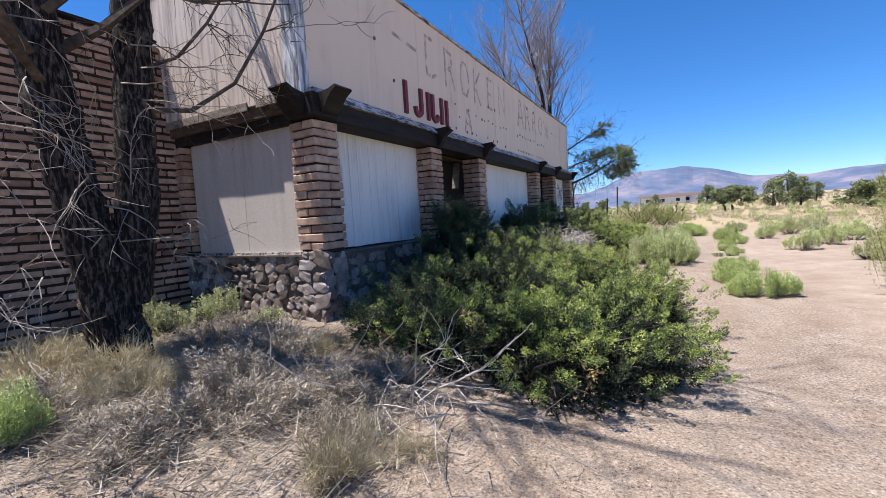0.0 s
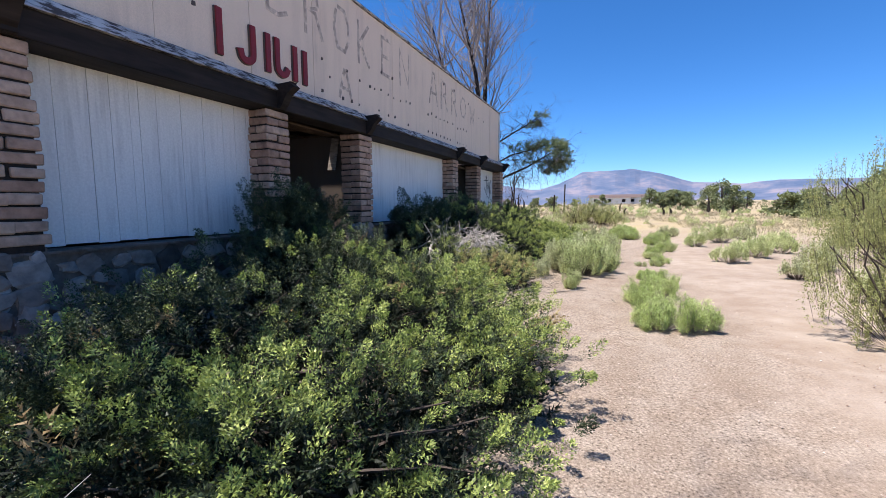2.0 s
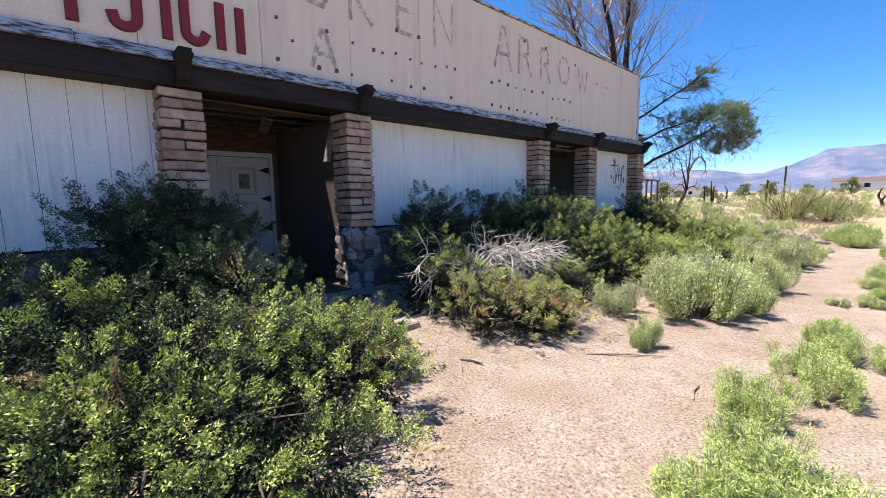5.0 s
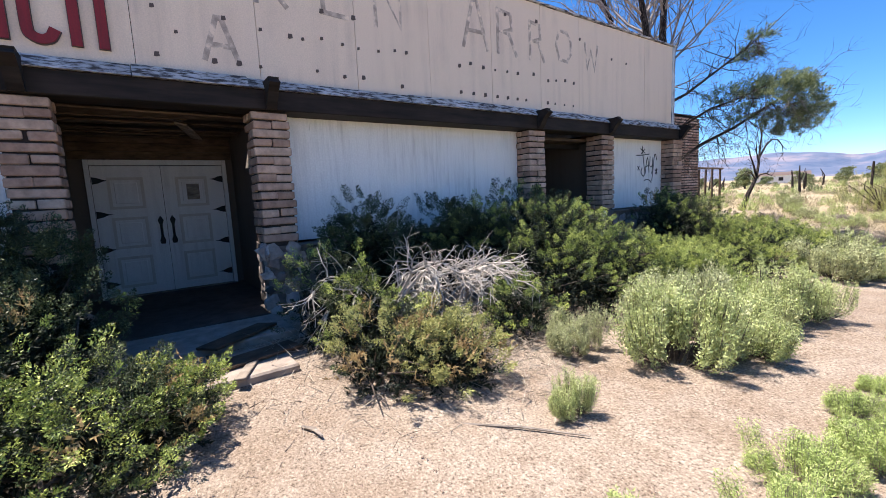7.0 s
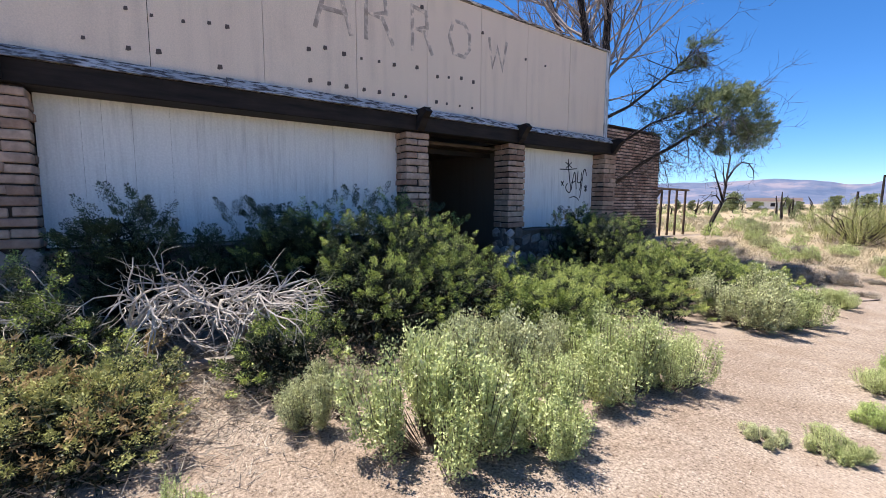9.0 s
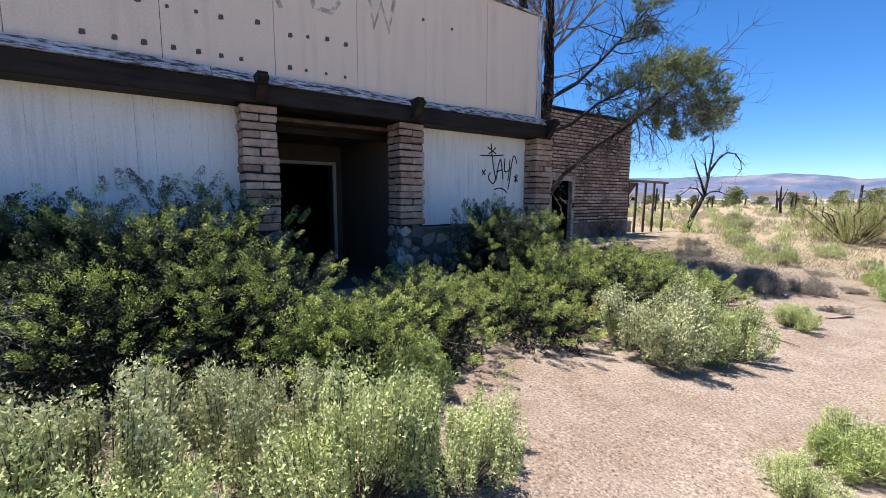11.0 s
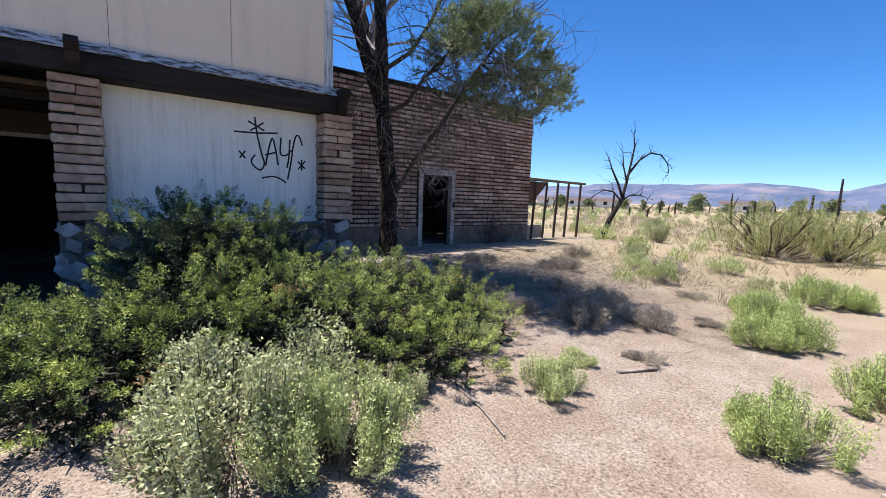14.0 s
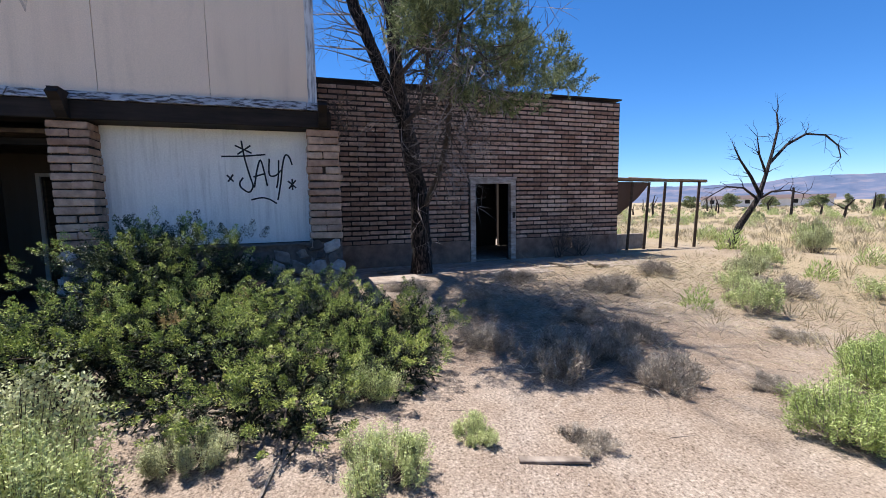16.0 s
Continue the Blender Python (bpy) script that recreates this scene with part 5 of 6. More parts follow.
def dense(path, radii, n=16):
    out_p, out_r = [], []
    for i in range(len(path) - 1):
        for k in range(n):
            out_p.append(path[i].lerp(path[i + 1], k / n) + Vector((noise.noise(path[i] * 3 + Vector((k, 0, 0))), noise.noise(path[i] * 3 + Vector((0, k, 0))), 0)) * 0.02)
            out_r.append(radii[i] + (radii[i + 1] - radii[i]) * k / n)
    return out_p + [path[-1]], out_r + [radii[-1]]


for path, radii in ((trunk_1, [0.25, 0.2, 0.185, 0.16, 0.13, 0.11, 0.07, 0.03]), (trunk_2, [0.13, 0.12, 0.105, 0.08, 0.05, 0.025]), (trunk_3, [0.1, 0.085, 0.07, 0.05, 0.025])):
    child("trunk", mesh_of("trunk", *trunk_mesh(*dense(path, radii, 10), 14), BARK, True), tree)
v, f, tips = [], [], []
for path, first, lean in ((trunk_1, 5, -0.1), (trunk_2, 3, -0.2), (trunk_3, 2, -0.45)):
    for i in range(first, len(path)):
        for _ in range(8):
            a = path[i - 1].lerp(path[i], random.random())
            limb(a, Vector((random.gauss(lean, 0.6), random.gauss(0.0, 0.65), random.uniform(0.5, 1.3))), random.uniform(1.6, 3.0), 0.045, v, f, 3, tips, 0.22, 0.16, 4, 4, 0.6, 0.6, 0.4)
for i in (3, 4):
    for _ in range(5):
        limb(trunk_2[1].lerp(trunk_2[2], random.random()), Vector((random.gauss(0.1, 0.4), random.uniform(-1.0, -0.3), random.uniform(-0.1, 0.7))), random.uniform(0.7, 1.3), 0.02, v, f, 2, tips, 0.35, 0.02, 3, 4)
for a in ((-5.25, 22.2, 5.6), (-5.3, 22.3, 4.7)):
    limb(Vector(a) - o, Vector((0.6, 0.9, 0.5)), 1.8, 0.03, v, f, 3, tips, 0.3, 0.02, 4, 4)
live = [p - o for p in vpath((-5.8, 22.95, 1.75), (-5.45, 23.15, 2.35), (-4.4, 23.0, 2.95), (-3.4, 22.7, 3.3), (-2.6, 22.5, 3.7), (-2.0, 22.4, 4.0))]
upper = [p - o for p in vpath((-5.3, 22.3, 4.2), (-4.7, 22.6, 4.5), (-4.0, 22.6, 4.9), (-3.3, 22.4, 5.2), (-2.7, 22.2, 5.5))]
middle = [p - o for p in vpath((-5.5, 22.5, 3.4), (-4.8, 22.6, 3.55), (-4.0, 22.5, 3.9), (-3.1, 22.3, 4.05), (-2.4, 22.0, 4.2))]
lv, lf = [], []
for path in (upper, middle):
    tube(path, [0.05, 0.04, 0.032, 0.024, 0.012], 6, lv, lf)
tube(live, [0.07, 0.06, 0.05, 0.04, 0.03, 0.015], 6, lv, lf)
twig_tips = []
for path in (live, middle, upper):
    for i in range(2, len(path)):
        for _ in range(9):
            limb(path[i - 1].lerp(path[i], random.random()), Vector((random.gauss(0.5, 0.6), random.gauss(0.1, 0.8), random.gauss(0.05, 0.5))), random.uniform(0.6, 1.1), 0.016, lv, lf, 2, twig_tips, 0.4, -0.02, 4, 3)
for k in range(38):
    i = random.randint(1, 4)
    limb(live[i].lerp(live[i + 1], random.random()), Vector((random.gauss(0.3, 0.5), random.gauss(0.1, 0.9), random.gauss(-0.45, 0.35))), random.uniform(0.5, 1.1), 0.009, v, f, 2, twig_tips, 0.4, -0.08, 4, 3, 0.6)
for k in range(12):
    a = trunk_1[random.randint(2, 3)]
    limb(a, Vector((random.gauss(0.4, 0.5), random.gauss(-0.1, 0.9), random.gauss(-0.1, 0.4))), random.uniform(0.5, 1.2), 0.012, v, f, 2, twig_tips, 0.4, -0.06, 4, 3, 0.6)
crown = child("crown", mesh_of("crown", v, f, BARE_TWIG), tree, "bare upright limbs and fine twigs")
live_limb = child("live_limb", mesh_of("live_limb", lv, lf, DARK_TWIG), tree, "dark limbs carrying live needles")
rng = np.random.default_rng(77)
cl = []
for c, r, n in (((-1.95, 21.75, 4.0), (0.55, 0.5, 0.35), 80), ((-1.85, 22.2, 4.1), (0.5, 0.5, 0.35), 85), ((-1.75, 22.7, 3.75), (0.5, 0.5, 0.38), 85), ((-1.9, 23.25, 3.45), (0.5, 0.5, 0.35), 75), ((-2.1, 23.8, 3.45), (0.4, 0.45, 0.25), 40),
                ((-2.6, 22.2, 4.2), (0.55, 0.6, 0.3), 65), ((-2.4, 22.6, 3.4), (0.6, 0.6, 0.3), 60), ((-3.2, 22.3, 4.2), (0.55, 0.6, 0.25), 45), ((-3.3, 22.7, 3.6), (0.6, 0.6, 0.22), 35), ((-2.3, 23.1, 3.1), (0.5, 0.55, 0.2), 45),
                ((-3.4, 23.6, 4.1), (0.5, 0.5, 0.25), 35), ((-3.9, 22.5, 4.1), (0.4, 0.5, 0.2), 24), ((-3.1, 22.4, 5.2), (0.4, 0.4, 0.2), 34), ((-2.7, 22.1, 5.5), (0.35, 0.35, 0.18), 22)):
    n = int(n * 0.72)
    d = unit(rng.normal(size=(n, 3))) * rng.uniform(0.35, 1.1, (n, 1))
    cl.append(np.array(c) + d * np.array(r))
cl = np.concatenate(cl) - np.array(o)
needle_p, needle_w = clusters(cl, unit(rng.normal(size=cl.shape) * 0.5 + np.array([0.7, 0.15, 0.55])), 7, 0.04)
child("foliage", tri_soup("foliage", sprays(needle_p, needle_w, 0.14, 16, 0.065, 0.0125), 3, PINE), live_limb, "tufts of live green needles")

lodged = thing("twig_clump", "grey clump of dead twigs lodged on the column top", "twigs", (-4.3, 21.1, 3.0))
v, f, tips = [], [], []
for k in range(70):
    a = Vector((random.gauss(0, 0.1), random.gauss(0, 0.13), random.uniform(0.0, 0.5)))
    limb(a, Vector((random.gauss(0.2, 0.6), random.gauss(0, 0.6), random.gauss(0, 0.6))), random.uniform(0.15, 0.35), 0.007, v, f, 1, tips, 0.5, -0.05, 2, 3)
child("twig_mass", mesh_of("twig_mass", v, f, DARK_TWIG), lodged)

# the thick forked tree in front of the south wall
random.seed(17)
old = thing("forked_tree", "thick rough-barked forked tree with dead hanging twigs", "tree", (-5.05, 2.4, gz(-5.05, 2.4)))
o = Vector(old.location)
south_1 = [p - o for p in vpath((-5.05, 2.3, 0.1), (-5.05, 2.2, 1.0), (-5.1, 2.08, 1.9), (-5.12, 1.95, 3.0), (-5.15, 1.85, 4.3), (-5.0, 1.6, 6.5), (-4.6, 1.3, 9.0))]
south_2 = [p - o for p in vpath((-5.0, 2.35, 0.9), (-4.95, 2.5, 1.8), (-4.98, 2.62, 3.0), (-5.0, 2.72, 4.4), (-4.8, 2.9, 6.6), (-4.4, 3.2, 9.2))]
child("trunk", mesh_of("trunk", *trunk_mesh(*dense(south_1, [0.27, 0.23, 0.2, 0.19, 0.17, 0.12, 0.06])), BARK, True), old)
child("trunk", mesh_of("trunk", *trunk_mesh(*dense(south_2, [0.2, 0.19, 0.18, 0.17, 0.12, 0.06])), BARK, True), old)
v, f, tips = [], [], []
big = [p - o for p in vpath((-4.9, 2.6, 2.9), (-4.7, 3.05, 2.95), (-4.45, 3.45, 3.3), (-4.2, 3.7, 3.9), (-3.8, 3.9, 4.8))]
tube(big, [0.03, 0.026, 0.022, 0.018, 0.012], 7, v, f)
big2 = [p - o for p in vpath((-4.9, 2.6, 3.3), (-4.7, 2.95, 3.5), (-4.5, 3.2, 3.9), (-4.2, 3.5, 4.6))]
tube(big2, [0.022, 0.02, 0.016, 0.01], 6, v, f)
for path in (big, big2):
    for i in range(1, len(path)):
        for _ in range(3):
            limb(path[i], Vector((random.gauss(0.3, 0.5), random.gauss(0.4, 0.6), random.gauss(0.1, 0.5))), random.uniform(0.5, 1.0), 0.008, v, f, 2, tips, 0.4, -0.05, 3, 3)
for path in (south_1, south_2):
    for i in range(4, len(path)):
        for _ in range(5):
            limb(path[i - 1].lerp(path[i], random.random()), Vector((random.gauss(0.5, 0.7), random.gauss(0, 0.8), random.uniform(0.1, 0.9))), random.uniform(1.6, 3.2), 0.055, v, f, 3, tips, 0.3, 0.06, 4, 4, 0.6)
child("crown", mesh_of("crown", v, f, DARK_TWIG), old, "dark crooked limbs")
v, f, tips = [], [], []
for _ in range(28):
    z = random.uniform(1.2, 3.6)
    y = 2.1 + random.uniform(-0.9, 0.75)
    limb(Vector((-4.85 + random.uniform(-0.1, 0.2), y, z)) - o, Vector((random.gauss(0.3, 0.5), random.gauss(0.15, 0.8), random.gauss(-0.1, 0.4))), random.uniform(0.5, 1.0), 0.009, v, f, 2, tips, 0.5, -0.12, 3, 3, 0.65)
child("dead_twig_mass", mesh_of("dead_twig_mass", v, f, TWIG), old, "pale dead hanging twigs")
random.seed(21)

# bleached dead branches between the junipers
pile = thing("dead_branches", "bleached white dead juniper branches in a tangle", "branch pile", (-2.7, 11.45, gz(-2.7, 11.45)))
for branch in range(10):
    # arching boughs from two roots, drooping into fine twigs
    v, f, tips = [], [], []
    root = Vector((-0.1, -0.55 if branch % 2 else 0.45, 0.05))
    for k in range(2):
        u = -1.9 + 3.8 * (branch // 2 + random.random()) / 5
        way = Vector((math.cos(u) * 0.8 + 0.15, math.sin(u), random.uniform(0.9, 1.8))).normalized()
        reach = random.uniform(0.75, 1.15)
        a = root + Vector((random.gauss(0, 0.08), random.gauss(0, 0.12), 0))
        bough = [a, a + way * reach * 0.4, a + way * reach * 0.75 + Vector((0, 0, -0.03)), a + way * reach + Vector((way.x * 0.12, way.y * 0.12, -0.16)), a + way * reach * 1.1 + Vector((way.x * 0.28, way.y * 0.28, -0.36))]
        tube(bough, [0.026, 0.021, 0.017, 0.012, 0.006], 6, v, f)
        for m in range(1, 5):
            for _ in range(3):
                limb(bough[m], (bough[m] - bough[m - 1]).normalized() + Vector((random.gauss(0.1, 0.5), random.gauss(0, 0.6), random.gauss(-0.1, 0.4))), random.uniform(0.25, 0.5), 0.011, v, f, 1, tips, 0.6, -0.09, 3, 4, 0.6, 0.8, 0.4)
    child("branch", mesh_of("branch", v, f, DEAD_WHITE), pile)
log = thing("fallen_log", "grey fallen branch lying on the gravel", "log", (-2.3, 11.5, gz(-2.3, 11.5) + 0.05))
v, f = tube(vpath((-0.1, -0.45, 0), (0.02, 0.0, 0.02), (0.05, 0.5, 0.0)), [0.05, 0.055, 0.04], 7)
child("wood", mesh_of("wood", v, f, TWIG), log)
for x, y, l, r, a, lab in ((-0.25, 10.58, 1.0, 0.012, 40, "thin dry stick lying on the gravel"), (0.35, 20.1, 0.8, 0.012, -15, "thin dry stick lying on the gravel"), (0.6, 10.2, 0.35, 0.01, 100, "thin dry stick lying on the gravel"), (-1.2, 9.3, 0.25, 0.02, 20, "short broken stick on the sand")):
    st = thing("stick", lab, "stick", (x, y, gz(x, y) + r), "sticks on the ground")
    v, f = tube([Vector((-l / 2, 0, 0)), Vector((0, 0.02, 0.006)), Vector((l / 2, -0.01, 0))], [r * 0.7, r, r * 0.5], 5)
    child("wood", mesh_of("wood", v, f, TWIG), st)
    st.rotation_euler = (0, 0, radians(a))
bd = thing("loose_board", "short grey board lying on the gravel", "board", (0.65, 22.0, gz(0.65, 22.0) + 0.012), "loose boards")
part("plank", box((-0.03, -0.24, -0.012), (0.03, 0.24, 0.012)), OLD_WOOD, bd, bevel=0.005)
bd.rotation_euler = (0, 0, radians(-20))

# twiggy dead shrub and rubbish against the block wall
random.seed(41)
for x, y, h in ((-6.75, 26.9, 1.2), (-6.8, 27.6, 0.7)):
    dry = thing("dead_shrub", "bare dark twiggy shrub against the block wall", "shrub", (x, y, gz(x, y) + 0.05), "dead shrubs")
    v, f, tips = [], [], []
    for k in range(9):
        limb(Vector((0, random.gauss(0, 0.08), 0)), Vector((random.gauss(0.1, 0.25), random.gauss(0, 0.6), 1.0)), h * random.uniform(0.7, 1.0), 0.012, v, f, 2, tips, 0.3, 0.04, 4, 4, 0.55, 0.6)
    child("twig_mass", mesh_of("twig_mass", v, f, DARK_TWIG), dry)
for x, y, z, s, r, lab in ((-6.2, 22.2, 0.34, (0.2, 0.5), 30, "pale scrap board lying on the apron"), (-5.3, 27.0, 0.34, (0.35, 0.6), 70, "pale scrap board lying on the apron"), (-8.0, 29.6, 0.3, (0.5, 0.4), 10, "white rubble lump beside the wall"), (-5.6, 26.2, 0.335, (0.15, 0.7), 100, "pale scrap board lying on the apron")):
    sc = thing("scrap", lab, "scrap", (x, y, z), "scrap by the wall")
    part("piece", box((-s[0] / 2, -s[1] / 2, -0.015), (s[0] / 2, s[1] / 2, 0.02)), OLD_WOOD if "board" in lab else CONCRETE, sc, bevel=0.006)
    sc.rotation_euler = (0, 0, radians(r))

# ---- brush and grass further out ----
creosote = brush("creosote_bush", "big open olive-green desert bush", OLIVE, 1.0, 1.7, 260, 90, 41, 0.034, 0.011, DARK_TWIG, 1.0, 0.45, group="big bushes")
v, f = [], []
for k in range(15):
    az_, lean_ = k * 2.4, random.uniform(0.35, 0.95)
    out_ = Vector((math.cos(az_), math.sin(az_), 0))
    tube([out_ * 0.05, out_ * 0.38 * lean_ + Vector((0, 0, 0.42)), out_ * 0.72 * lean_ + Vector((random.gauss(0, 0.05), random.gauss(0, 0.05), 0.9)), out_ * 0.92 * lean_ + Vector((random.gauss(0, 0.08), random.gauss(0, 0.08), 1.4 - 0.35 * lean_))], [0.02, 0.016, 0.011, 0.005], 5, v, f)
child("woody_stem_mass", mesh_of("woody_stem_mass", v, f, DARK_TWIG), creosote, "dark arching woody stems")
put(creosote, 3.75, 8.9, 0.5, 1.0)
for x, y, s, t in ((-1.9, 35.2, 1.9, 1.0), (-0.4, 36.3, 1.7, 2.0), (6.5, 12.5, 1.1, 3.0), (7.5, 17.5, 1.3, 4.0), (9.5, 23.0, 2.2, 0.5)):
    place(creosote, x, y, s, t, 0.62 if s > 1.4 and x < 5 else 1.0)
tuft = brush("grass_tuft", "dry straw-coloured bunch grass", STRAW, 0.4, 0.42, 260, 6, 42, 0.12, 0.006, STRAW, 0.95, 0.2, group="dry grass", category="grass")
grey_tuft = brush("dry_brush", "dead grey brush lying low on the sand", GREY_STRAW, 0.6, 0.42, 420, 18, 43, 0.05, 0.01, GREY_STRAW, 1.0, 0.15, group="dry grass", category="grass")
put(tuft, -1.85, 1.95, 0.0, 0.9)
put(grey_tuft, -0.7, 23.0, 0.0, 0.95)
for x, y, s, t, h in ((-4.6, 2.0, 1.3, 1.0, 1.2), (-4.0, 1.75, 1.2, 2.0, 1.0), (-5.3, 1.7, 1.3, 3.0, 1.2), (-1.5, 2.3, 0.6, 4.0, 0.8), (-3.3, 3.4, 0.9, 5.0, 1.0), (-6.0, 2.0, 1.2, 1.1, 1.2)):
    place(tuft, x, y, s, t, h * 0.65)
for x, y, s, t, h in ((-3.1, 2.0, 1.2, 1.0, 0.9), (-3.6, 2.6, 1.2, 2.2, 1.0), (-2.7, 2.7, 1.1, 3.1, 0.9), (-2.2, 2.5, 0.9, 4.2, 0.7), (-3.9, 3.2, 1.1, 0.4, 1.0), (-4.7, 3.2, 1.1, 5.1, 1.1), (-2.4, 3.3, 0.9, 2.7, 0.9), (-3.3, 1.5, 1.0, 0.2, 0.8),
                      (-4.4, 1.2, 1.1, 0.7, 0.9), (-1.5, 22.5, 0.7, 1.0, 0.8), (-0.1, 23.7, 0.75, 2.0, 1.0), (-1.9, 24.1, 0.65, 3.0, 0.8), (-2.7, 22.9, 0.6, 0.6, 0.7), (0.55, 22.35, 0.45, 4.0, 0.6), (-3.0, 25.5, 0.9, 5.0, 0.8),
                      (-4.3, 24.3, 0.8, 1.6, 0.7), (-0.6, 26.3, 0.6, 1.3, 0.5), (-2.1, 28.4, 1.0, 2.3, 0.8), (-3.9, 27.3, 0.9, 3.3, 0.8), (0.3, 24.6, 0.5, 2.9, 0.5), (-4.2, 22.2, 0.8, 2.9, 0.6), (-0.9, 23.7, 0.8, 2.5, 1.0), (-1.2, 24.4, 0.6, 0.8, 0.9), (-3.3, 23.2, 0.6, 1.2, 0.7)):
    place(grey_tuft, x, y, s, t, h * (0.62 if y < 5 else 1.0))
for k, x, y, s, h in ((2, -5.9, 3.1, 0.8, 0.85), (2, -4.5, 3.6, 0.55, 0.8), (2, -5.6, 3.7, 0.75, 0.9), (1, -1.55, 26.9, 0.85, 0.75), (0, -2.4, 27.7, 0.8, 0.65), (2, -3.2, 29.0, 0.85, 0.7), (1, -3.9, 30.4, 0.9, 0.7), (0, -1.2, 29.6, 0.9, 0.6),
                      (2, -4.9, 33.8, 0.9, 1.0), (0, -5.6, 35.0, 1.0, 1.1), (1, 2.3, 18.9, 0.6, 0.7), (1, 3.5, 16.2, 0.95, 0.8), (0, 4.4, 17.6, 1.0, 0.8), (2, 4.2, 13.6, 0.8, 0.7), (0, 4.6, 11.3, 0.9, 0.8), (2, 5.2, 15.3, 1.1, 0.8), (1, 3.4, 21.0, 1.0, 0.8),
                      (0, 4.6, 23.0, 1.2, 0.8), (2, 3.0, 26.0, 1.0, 0.7), (1, 1.6, 15.0, 0.35, 0.7), (2, 1.25, 14.8, 0.3, 0.6), (0, 1.6, 16.8, 0.45, 0.7), (1, -0.15, 11.08, 0.4, 1.1), (2, -0.1, 28.3, 0.6, 0.6), (1, 0.2, 21.6, 0.35, 0.6)):
    place((rab if x < 2 and 8 < y < 24 else far_rab)[k], x, y, s, x * 5 + y * 3, h)
place(rab[3], -4.0, 0.95, 0.9, 1.0, 0.9)
place(rab[3], -4.7, 0.6, 0.9, 2.0, 0.9)

# fields of bunch grass and low brush, too many to count
rng = np.random.default_rng(55)


def scatter(n, lo, hi, power, avoid):
    """Foot points ahead of the walk, thinning out with distance."""
    d = lo + (hi - lo) * rng.random(n) ** power
    az = rng.uniform(-1.3, 1.25, n)
    x, y = 1.5 - d * np.sin(az), 8.0 + d * np.cos(az)
    keep = ~avoid(x, y)
    return x[keep], y[keep], d[keep]


def blocked(x, y):
    building = (x < -2.2) & (y < 29.6) & (x > -20)
    track = ((np.abs(x - 0.75 - 0.025 * y) < 0.95) | (np.abs(x - 2.9 - 0.03 * y) < 0.85)) & (y < 42)
    patchy = np.sin(x * 0.35 + 1.2) * np.sin(y * 0.27) + 0.5 * np.sin(x * 0.9 + y * 0.6) < -0.6
    return building | track | (patchy & (y < 70)) | ((y < 25.5) & (x < 3.2)) | ((x < 0.5) & (y < 24))


def grass_field(name, n, lo, hi, power, blades_each, tall, wide, mat, label, round_top=0.5, blade=1.0):
    x, y, d = scatter(n, lo, hi, power, blocked)
    m = len(x)
    s = rng.uniform(0.6, 1.4, m) * (1 + d / hi * 0.8)
    p = np.repeat(np.stack([x, y, ground_z(x, y)], 1), blades_each, 0)
    s = np.repeat(s, blades_each)
    k = len(p)
    az, u = rng.uniform(0, 2 * math.pi, k), np.sqrt(rng.random(k))
    off = np.stack([np.cos(az) * u, np.sin(az) * u, np.zeros(k)], 1)
    p = p + off * (s * tall * 0.6)[:, None]
    p[:, 2] += s * tall * round_top * np.sqrt(np.clip(1 - u * u, 0, 1)) * rng.random(k)
    way = unit(off * 0.8 + rng.normal(scale=0.25, size=(k, 3)) + np.array([0, 0, 1.0]))
    me = tri_soup(name, blades(p, way, s * tall * blade * rng.uniform(0.5, 1.0, k), s * wide * rng.uniform(0.6, 1.3, k)), 3, mat)
    return tagged(new(name, me), label, "grass", kind="stuff")


grass_field("field_grass", 8000, 17, 62, 0.85, 26, 0.19, 0.009, STRAW, "dry straw-coloured bunch grass over the flat")
grass_field("far_field_grass", 5500, 35, 240, 0.75, 14, 0.32, 0.07, STRAW, "far dry grass on the flat")
grass_field("low_brush", 480, 13, 95, 0.8, 300, 0.4, 0.022, SAGE, "low grey-green brush dotted over the flat", 1.0, 0.28)
grass_field("far_brush", 520, 50, 320, 0.7, 70, 0.6, 0.13, FAR_GREEN, "far dark brush on the flat", 1.0, 0.45)
grass_field("yellow_brush", 170, 12, 80, 0.8, 300, 0.4, 0.022, GREEN_BRUSH, "yellow-green brush dotted over the flat", 1.0, 0.28)

# litter, gravel and small stones on the near ground
n = 26000
x, y = rng.uniform(-4.0, 3.6, n), rng.uniform(0.5, 29.0, n)
keep = rng.random(n) < np.where(x < 0.8, 1.0, 0.45)
x, y = x[keep], y[keep]
c = np.stack([x, y, ground_z(x, y) + 0.004], 1)
r = 0.004 + 0.009 * rng.random(len(c)) ** 2.2
corner_dirs = np.array([(1, 0, 0), (-0.5, 0.87, 0), (-0.5, -0.87, 0), (0, 0, 0.9)])
spin = rng.uniform(0, 6.28, len(c))
tet = []
for a, b, cc in ((0, 1, 3), (1, 2, 3), (2, 0, 3)):
    for q in (a, b, cc):
        dx, dy, dz = corner_dirs[q]
        tet.append(np.stack([c[:, 0] + r * (dx * np.cos(spin) - dy * np.sin(spin)) * 1.2, c[:, 1] + r * (dx * np.sin(spin) + dy * np.cos(spin)), c[:, 2] - 0.003 + r * dz], 1))
tagged(new("gravel", tri_soup("gravel", np.stack(tet, 1).reshape(-1, 3), 3, PEBBLE)), "loose pale gravel and small stones", "gravel", kind="stuff")
n = 5200
x, y = rng.normal(-1.6, 1.5, n), rng.uniform(0.6, 28.0, n)
keep = (x > -4) & (x < 1.5)
x, y = x[keep], y[keep]
az = rng.uniform(0, 6.28, len(x))
